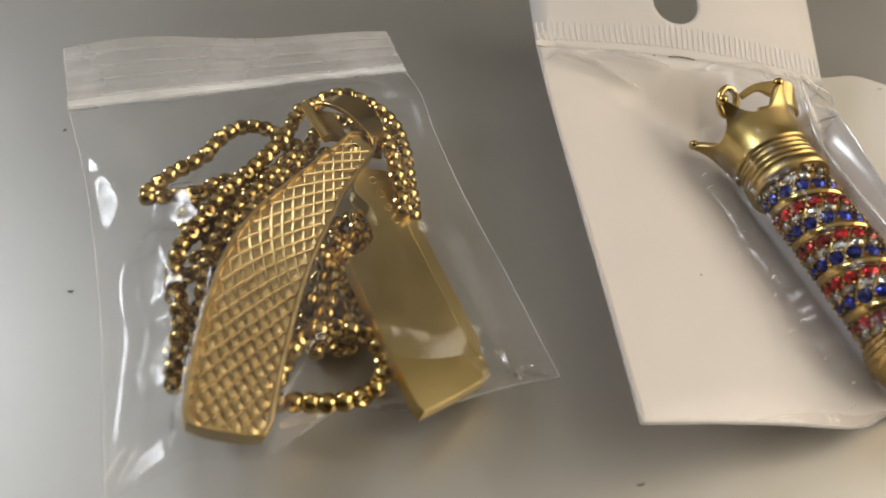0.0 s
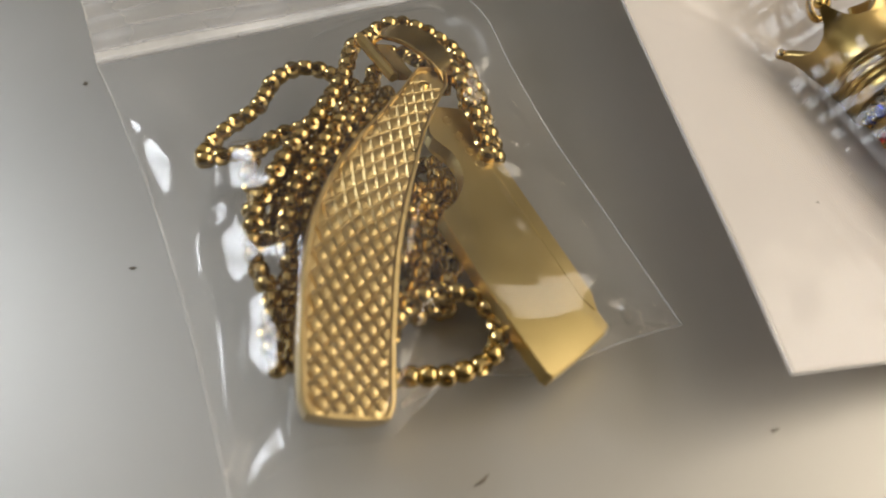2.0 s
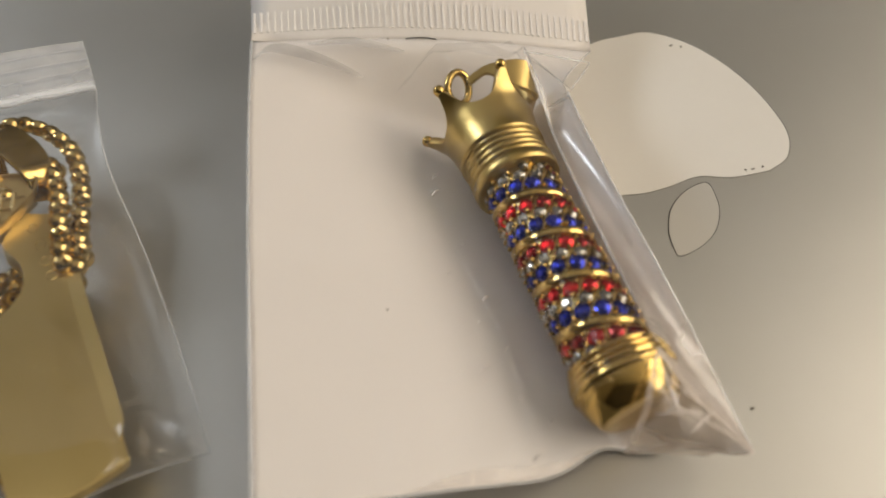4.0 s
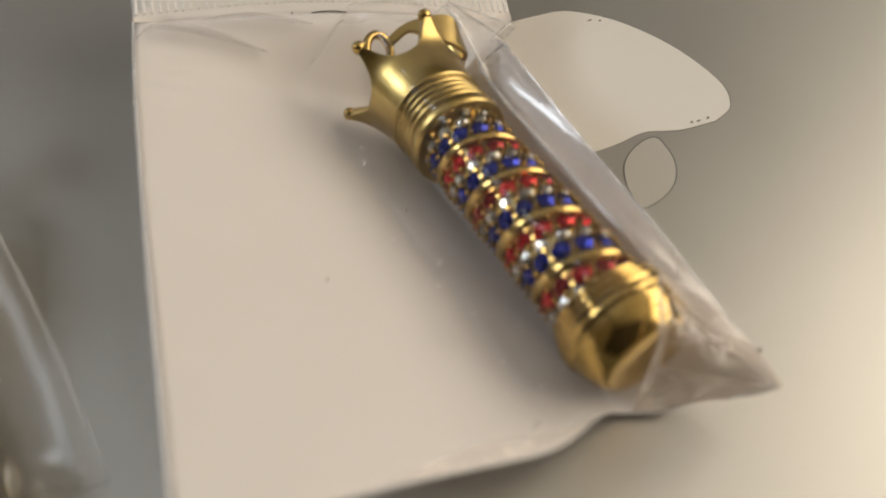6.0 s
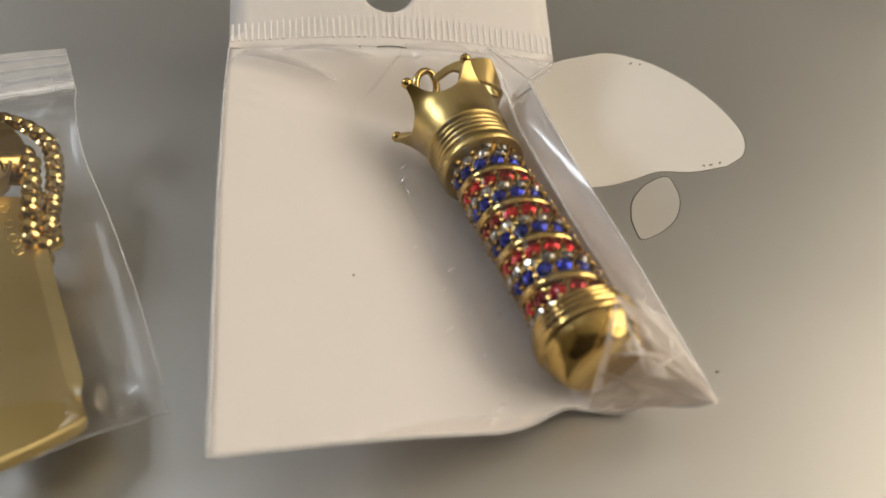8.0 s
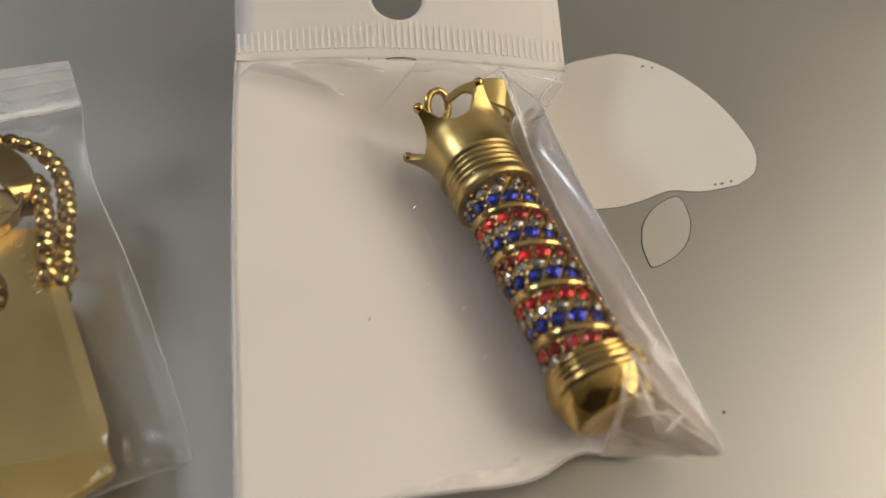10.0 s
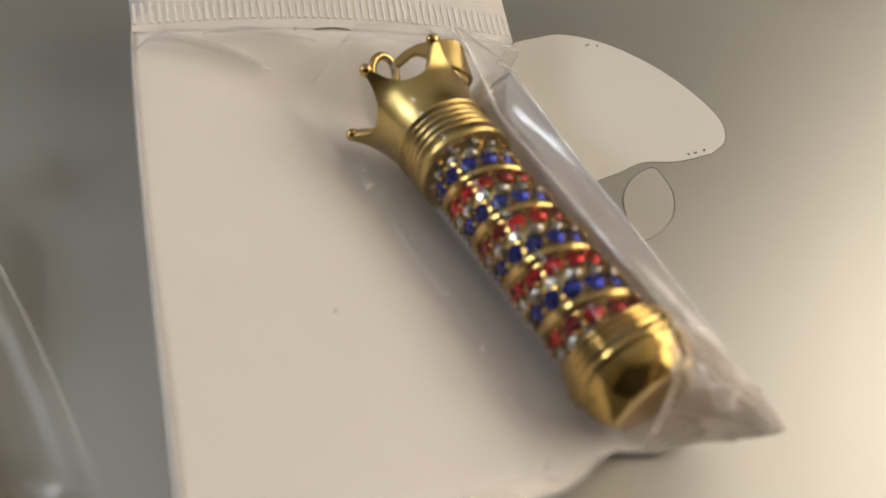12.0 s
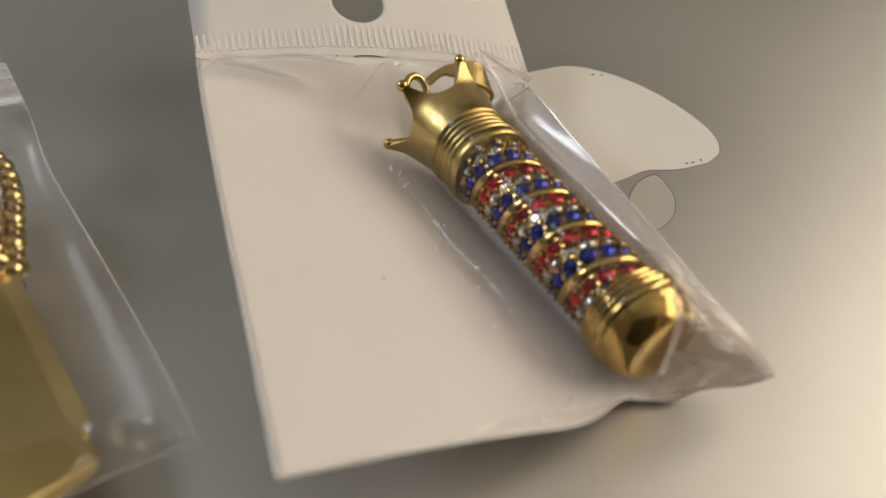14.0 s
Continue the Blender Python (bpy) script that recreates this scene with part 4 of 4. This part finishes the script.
LINK = link_mesh()
chain = thing("box_chain", (-0.036, 0.1, 0.003), "heaped gold box-link necklace chain in the bag", "necklace chain")
STRANDS = (
    [(-46.4, 103.6, 8.0), (-51.8, 101.6, 9.0), (-54.6, 101.3, 9.2), (-51.6, 105.8, 9.6), (-47.6, 109.2, 10.0), (-45.5, 114.3, 10.0), (-41.9, 116.8, 10.1), (-37.4, 115.4, 10.0), (-35.4, 111.8, 9.6)],
    [(-35.2, 110.0, 7.6), (-38.0, 107.2, 8.4), (-43.0, 106.4, 8.0), (-46.6, 104.8, 7.6), (-48.8, 100.6, 7.0), (-47.4, 96.0, 6.6)],
    [(-29.6, 124.6, 9.6), (-33.8, 121.0, 10.4), (-35.4, 114.0, 10.8), (-38.4, 107.2, 11.0), (-42.2, 101.0, 10.8), (-45.2, 95.4, 10.2), (-46.9, 90.4, 9.4), (-46.6, 85.0, 8.6), (-44.4, 79.6, 7.8), (-44.6, 74.8, 7.0), (-43.4, 70.4, 6.0)],
    [(-32.4, 113.4, 9.4), (-35.2, 107.6, 9.8), (-38.6, 101.4, 10.2), (-41.4, 95.6, 9.8), (-42.6, 89.6, 9.2), (-42.4, 84.0, 8.4), (-43.2, 78.2, 4.8), (-42.0, 71.6, 4.0)],
    [(-33.6, 121.8, 9.8), (-28.4, 125.2, 10.4), (-23.6, 124.0, 10.0), (-19.0, 119.8, 9.2), (-16.7, 113.6, 8.4), (-15.7, 106.4, 7.6), (-14.9, 99.4, 6.8), (-16.6, 94.6, 2.4), (-20.0, 88.0, 2.4)],
    [(-21.4, 117.4, 10.6), (-19.4, 113.4, 10.4), (-18.0, 109.0, 10.0), (-17.0, 103.8, 9.4), (-16.2, 99.4, 8.0)],
    [(-32.0, 71.0, 5.0), (-29.4, 76.4, 7.4), (-25.6, 78.8, 7.8), (-21.0, 78.4, 7.4), (-18.0, 74.8, 6.8), (-19.3, 70.4, 6.8), (-23.8, 68.5, 7.2), (-28.6, 68.9, 6.6), (-33.4, 69.4, 5.0)],
    [(-23.8, 103.0, 5.4), (-23.4, 98.2, 5.0), (-25.6, 93.6, 5.0), (-27.4, 88.2, 5.0), (-26.4, 83.4, 4.8), (-29.2, 79.4, 5.2)],
    [(-27.0, 98.4, 5.2), (-25.2, 94.0, 5.0), (-22.6, 91.4, 5.6), (-24.4, 86.2, 5.2), (-23.4, 81.8, 4.6), (-27.4, 77.6, 4.4)],
    [(-29.6, 96.0, 6.0), (-27.2, 92.0, 6.2), (-25.2, 87.4, 6.0), (-27.0, 81.8, 5.8)],
    [(-22.2, 99.6, 4.6), (-21.6, 95.0, 4.4), (-24.8, 89.4, 3.6), (-22.0, 85.4, 3.4), (-25.4, 80.4, 3.4)],
    [(-35.4, 104.0, 6.2), (-39.0, 98.0, 6.4), (-41.2, 91.6, 6.0), (-44.6, 86.6, 5.4)],
    [(-17.8, 115.4, 6.4), (-17.6, 109.4, 5.2), (-15.8, 103.4, 4.4)],
    [(-34.0, 117.0, 7.4), (-36.0, 110.0, 7.6), (-40.0, 103.4, 8.0), (-44.6, 98.2, 7.8), (-48.2, 93.2, 7.0)],
    [(-33.0, 101.0, 5.6), (-37.6, 95.0, 6.0), (-39.6, 88.4, 5.6), (-40.6, 81.0, 4.6)],
    [(-46.0, 101.6, 4.4), (-41.6, 98.4, 4.4), (-46.4, 93.0, 4.2), (-41.6, 87.0, 3.6), (-44.8, 80.4, 3.0)],
    [(-28.0, 90.0, 3.0), (-24.0, 95.6, 2.8), (-27.8, 100.4, 3.4), (-23.0, 103.6, 3.6)],
    [(-30.6, 86.0, 5.2), (-26.6, 85.0, 5.0), (-21.8, 86.6, 3.6), (-22.0, 90.6, 4.2), (-26.0, 91.0, 4.6)],
    [(-30.4, 122.0, 8.0), (-26.6, 121.0, 8.0), (-23.4, 118.6, 8.0), (-20.0, 117.4, 7.0)],
    [(-31.0, 118.0, 9.0), (-31.6, 113.4, 9.0), (-34.0, 108.0, 9.2), (-36.6, 103.0, 9.4), (-39.0, 97.0, 9.2), (-40.6, 90.0, 8.4)],
    [(-28.8, 115.4, 7.0), (-30.8, 110.4, 7.4), (-34.6, 104.6, 7.5), (-37.4, 99.0, 7.5)],
    [(-47.8, 105.6, 6.2), (-43.0, 106.8, 6.4), (-40.4, 102.4, 6.6), (-44.8, 97.4, 5.6), (-43.8, 91.4, 5.2), (-47.6, 88.6, 5.0), (-45.6, 82.2, 4.4)],
)
POSES = []
for strand in STRANDS:
    line = [p * MM for p in spline(strand, 24)]
    gone, k = 0.0, 0
    for a, b in zip(line, line[1:]):
        gone += (b - a).length
        if gone < 0.00198:
            continue
        gone = 0.0
        t = (b - a).normalized()
        side = t.cross(Vector((0, 0, 1))).normalized()
        up = side.cross(t)
        twist = radians(48 + 90 * (k % 2) + 14 * wob(a.x / MM, a.y / MM, 9.0, 3.0))
        w = math.cos(twist) * side + math.sin(twist) * up
        n = t.cross(w)
        m = Matrix(((t.x, w.x, n.x, a.x), (t.y, w.y, n.y, a.y), (t.z, w.z, n.z, a.z), (0, 0, 0, 1)))
        POSES.append(m)
        k += 1
for m in POSES[:300]:
    under(new("link", LINK), chain, m)
# loose coils that fill the gap between handle and blade
random.seed(23)
for k in range(190):
    f = random.random()
    at = Vector((-27.5 + 3.5 * f + random.uniform(-3.2, 4.4), 79.5 + 22.0 * f, random.uniform(1.2, 3.6)))
    POSES.append(Matrix.Translation(at * MM) @ pose(0, 0, 0, random.uniform(0, 360), random.uniform(-60, 60), random.uniform(0, 360)))
deep = bmesh.new()
for m in POSES[300:]:
    copied = [deep.verts.new(m @ v.co) for v in LINK.vertices]
    for face in LINK.polygons:
        deep.faces.new([copied[q] for q in face.vertices])
tagged(part("deep_links", deep, GOLD_CHAIN, chain, "links deep in the heap"), kind="stuff")


# ---- the zip bag ----
BAG_LEFT = spline([(-47.6, 56.3, 6.7), (-53.4, 76.0, 8.2), (-59.9, 94.5, 9.9), (-65.0, 106.6, 10.6), (-69.5, 116.6, 12.6)], 12)
BAG_RIGHT = spline([(4.4, 73.6, 5.2), (-1.0, 88.4, 6.2), (-6.6, 102.0, 8.0), (-11.4, 112.8, 11.8), (-13.8, 121.0, 13.4), (-16.6, 130.2, 11.6)], 12)
BAG_LOW = spline([(0, 0, 0), (0.1, 2.5, -1.6), (0.16, 2.9, -1.2), (0.25, 1.3, -1.0), (0.32, 0.8, -1.4), (0.37, 3.0, -2.2), (0.43, 5.2, -3.0), (0.5, 5.2, -2.6), (0.65, 1.4, -1.4), (0.85, 1.0, -0.6), (1.0, 0, 0)], 12)


def bag_plan(u, v):
    a, b = along(BAG_LEFT, v), along(BAG_RIGHT, v)
    p = a.lerp(b, u)
    low = next((a.lerp(c, (u - a.x) / max(c.x - a.x, 1e-6)) for a, c in zip(BAG_LOW, BAG_LOW[1:]) if a.x <= u <= c.x + 1e-9), BAG_LOW[-1])
    p.y += low.y * (1 - v) ** 2
    p.z += low.z * (1 - v) ** 2
    return p


def reach(x, y, ax, ay, bx, by):
    """The distance of a point from a line piece, in plan."""
    d = Vector((bx - ax, by - ay))
    f = max(0.0, min(1.0, ((x - ax) * d.x + (y - ay) * d.y) / d.length_squared))
    return math.hypot(x - ax - f * d.x, y - ay - f * d.y)


def bag_cover(x, y):
    """The height to which the contents hold the film up."""
    dh = min(reach(x, y, -35, 64, -34, 82), reach(x, y, -34, 82, -29, 100), reach(x, y, -29, 100, -23, 112))
    hand = on_handle(max(-40, min(-20, x)), max(62, min(113, y))).z + 0.7 - 0.62 * max(0, dh - 5.2)
    db = reach(x, y, -19, 104, -9, 71)
    bl = on_blade(max(-24, min(-4, x)), max(66, min(109, y))).z + 0.5 - 0.5 * max(0, db - 6.0)
    ch = 12.2 - 0.75 * max(0, reach(x, y, -39, 110, -43.5, 88) - 5.5)
    lp = 9.2 - 0.6 * max(0, reach(x, y, -28, 72, -22, 74) - 5.5)
    tp = 14.4 - 0.5 * max(0, reach(x, y, -31, 119, -23, 118) - 4.5)
    gp = 10.4 + 0.08 * (y - 78) - 0.6 * max(0, reach(x, y, -25.5, 101, -23.5, 76) - 4.5)
    return soft_max(hand, bl, ch, lp, tp, gp, k=1.0)


# patches of the film pulled flat at its free side: middle, half length, half width, heading, the two slopes
PULLED = ((-59.6, 99.2, 6.4, 3.0, 112, 0.31, 0.2), (-48.0, 97.0, 5.4, 3.0, 116, 0.39, 0.2), (-50.6, 90.6, 3.0, 1.5, 104, 0.38, 0.16), (-63.8, 106.6, 3.0, 1.2, 140, 0.30, 0.2),
          (-47.8, 83.0, 6.0, 2.2, 106, 0.36, 0.1), (-44.6, 72.6, 7.0, 2.2, 104, 0.36, 0.05), (-45.0, 60.4, 7.0, 2.4, 66, 0.32, -0.03), (-12.2, 75.0, 7.8, 4.6, 41, -0.39, 0.16))


def bag_drape(u, v):
    """The film laid over the contents, before it is pulled."""
    p = bag_plan(u, v)
    e = min(u, 1 - u, v * 1.3)
    x, y = p.x, p.y
    z = soft_max(p.z, bag_cover(x, y), k=0.5)
    z = p.z + (z - p.z) * smooth_step(0.0, 0.16, min(u + 0.06, 1 - u, v * (1.3 + 9.0 * math.exp(-((x + 35.0) / 6.5) ** 4))))
    k = smooth_step(0.0, 0.08, e)
    z = p.z + (z - p.z) * (1 - 0.8 * smooth_step(0.88, 1.0, v))
    # slanting wrinkles towards the free right side
    z += k * 1.3 * smooth_step(-22, -14, x) * smooth_step(84, 92, y) * abs(wob(x * 0.9 - y * 0.2, y * 0.9 + x * 0.5, 5.0, 12.0))
    z += k * 0.25 * smooth_step(-48, -42, x) * abs(wob(x * 1.0 + y * 0.5, y * 0.35, 6.0, 1.0))
    # the lower right is crumpled where the corner is folded
    z += k * smooth_step(-18, -10, x) * smooth_step(87, 76, y) * 1.5 * abs(wob(x + 0.4 * y, y, 4.4, 9.0))
    z += smooth_step(0.0, 0.035, e) * smooth_step(-10, -4, x) * smooth_step(80, 73, y) * 3.0 * abs(wob(x, y, 2.3, 9.0))
    return x, y, z


NET = [bag_drape(i / 60, j / 60) for i in range(61) for j in range(61)]
PATCH_HIGH = [min(NET, key=lambda q: (q[0] - patch[0]) ** 2 + (q[1] - patch[1]) ** 2)[2] + 0.9 * (patch[0] > -20) for patch in PULLED]


def bag_front(u, v):
    x, y, z = bag_drape(u, v)
    base = z
    for (cx, cy, long, wide, heading, slope_x, slope_y), high in zip(PULLED, PATCH_HIGH):
        c, s = math.cos(radians(heading)), math.sin(radians(heading))
        a, b = ((x - cx) * c + (y - cy) * s) / long, ((y - cy) * c - (x - cx) * s) / wide
        b += 0.3 * wob(x, y, 4.0, 6.0)
        w = math.exp(-((a * a + b * b) ** 4))
        z += w * (high + slope_x * (x - cx) + slope_y * (y - cy) - 0.008 * ((x - cx) ** 2 + 0.4 * (y - cy) ** 2) - z)
    return x, y, base + smooth_step(0.0, 0.02, min(u, 1 - u, v * 1.3)) * (z - base)


def bag_back(u, v):
    p = bag_plan(u, v)
    e = min(u, 1 - u, v * 1.3)
    return p.x, p.y, p.z + (0.5 + 0.2 * wob(p.x, p.y, 8, 4) - p.z) * smooth_step(0.0, 0.24, e) * (1 - 0.75 * smooth_step(0.8, 1.0, v))


ZL, ZR, TL, TR = Vector((-69.5, 116.6, 12.6)), Vector((-16.6, 130.2, 11.6)), Vector((-71.8, 126.3, 17.6)), Vector((-20.6, 141.4, 12.4))


def zip_lip(u, v, lift=0.0):
    top = bag_front(u, 1.0)[2]
    a = ZL.lerp(ZR, u)
    a.z = top + (a.z - top) * smooth_step(0, 0.25, v)
    b = TL.lerp(TR, u) + Vector((0.0, 0.9 * math.sin(math.pi * 2 * u), 0.8 * math.sin(math.pi * u) + 0.5 * math.sin(9 * u)))
    p = a.lerp(b, v)
    p.z += lift + 0.18 * math.sin(v * 26) * smooth_step(0.1, 0.3, v)
    return p


bag = thing("zip_bag", (-0.034, 0.1, 0.0005), "small clear zip bag holding a gold razor necklace", "zip bag")
part("front_film", grid(bag_front, 130, 130), FILM, bag, "glossy clear film, creased over the jewellery")
part("back_film", grid(bag_back, 50, 50), FILM_BACK, bag)
part("lip", grid(zip_lip, 60, 24), FILM_ZIP, bag, "milky open lip above the zip")
part("zip_track", grid(lambda u, v: zip_lip(u, 0.01 + 0.17 * v, 0.3), 50, 4), FILM_TRACK, bag, "white pressed zip track")
for f, rad in ((0.02, 0.34), (0.17, 0.28), (0.42, 0.1), (0.62, 0.09), (0.8, 0.08)):
    part("zip_rib", tube([zip_lip(u / 40, f, 0.35) * MM for u in range(41)], rad * MM, 8), FILM_ZIP, bag, "milky ribbed zip closure")
for u in (0.0, 1.0):
    part("side_seam", tube([Vector(bag_front(u, v / 40)) * MM for v in range(41)] + [zip_lip(u, 0.2 * k) * MM for k in range(1, 6)], 0.0001, 6), FILM_EDGE, bag)
# small milky folds added as painted highlights at the crumpled lower corner
for ax, ay, bx, by, wide in ((-3.0, 76.6, -2.2, 73.2, 1.2), (-0.6, 73.4, 2.8, 72.9, 0.7), (-1.8, 72.9, -0.4, 72.6, 0.6), (-6.0, 71.6, -4.8, 73.2, 0.8)):
    def fold(u, v, a=Vector((ax, ay, 0)), b=Vector((bx, by, 0)), w=wide):
        p = a.lerp(b, u)
        over = min(1.0, max(0.0, (p.x + 12.0) / 16.0))
        side = Vector((b.y - a.y, a.x - b.x, 0)).normalized()
        return p + side * (v - 0.5) * w * math.sin(math.pi * (0.12 + 0.76 * u)) + Vector((0, 0, 7.6 - 1.6 * over + 0.5 * math.sin(math.pi * v)))
    part("film_crease_glint", grid(fold, 8, 4), FILM_SHEET, bag)
part("bottom_hem", strip([Vector(bag_front(u / 40, 0.012)) + Vector((0, 0, 0.2)) for u in range(14, 31, 2)], Vector((-0.2, 0.9, 0.5)), lambda f: 0.8 + 1.5 * math.sin(math.pi * f), 0.1), FILM_SHEET, bag, "milky doubled hem of the film")
part("bottom_seam", tube([Vector(bag_front(u / 40, 0.0)) * MM for u in range(15, 41)], 0.0001, 6), FILM_EDGE, bag)
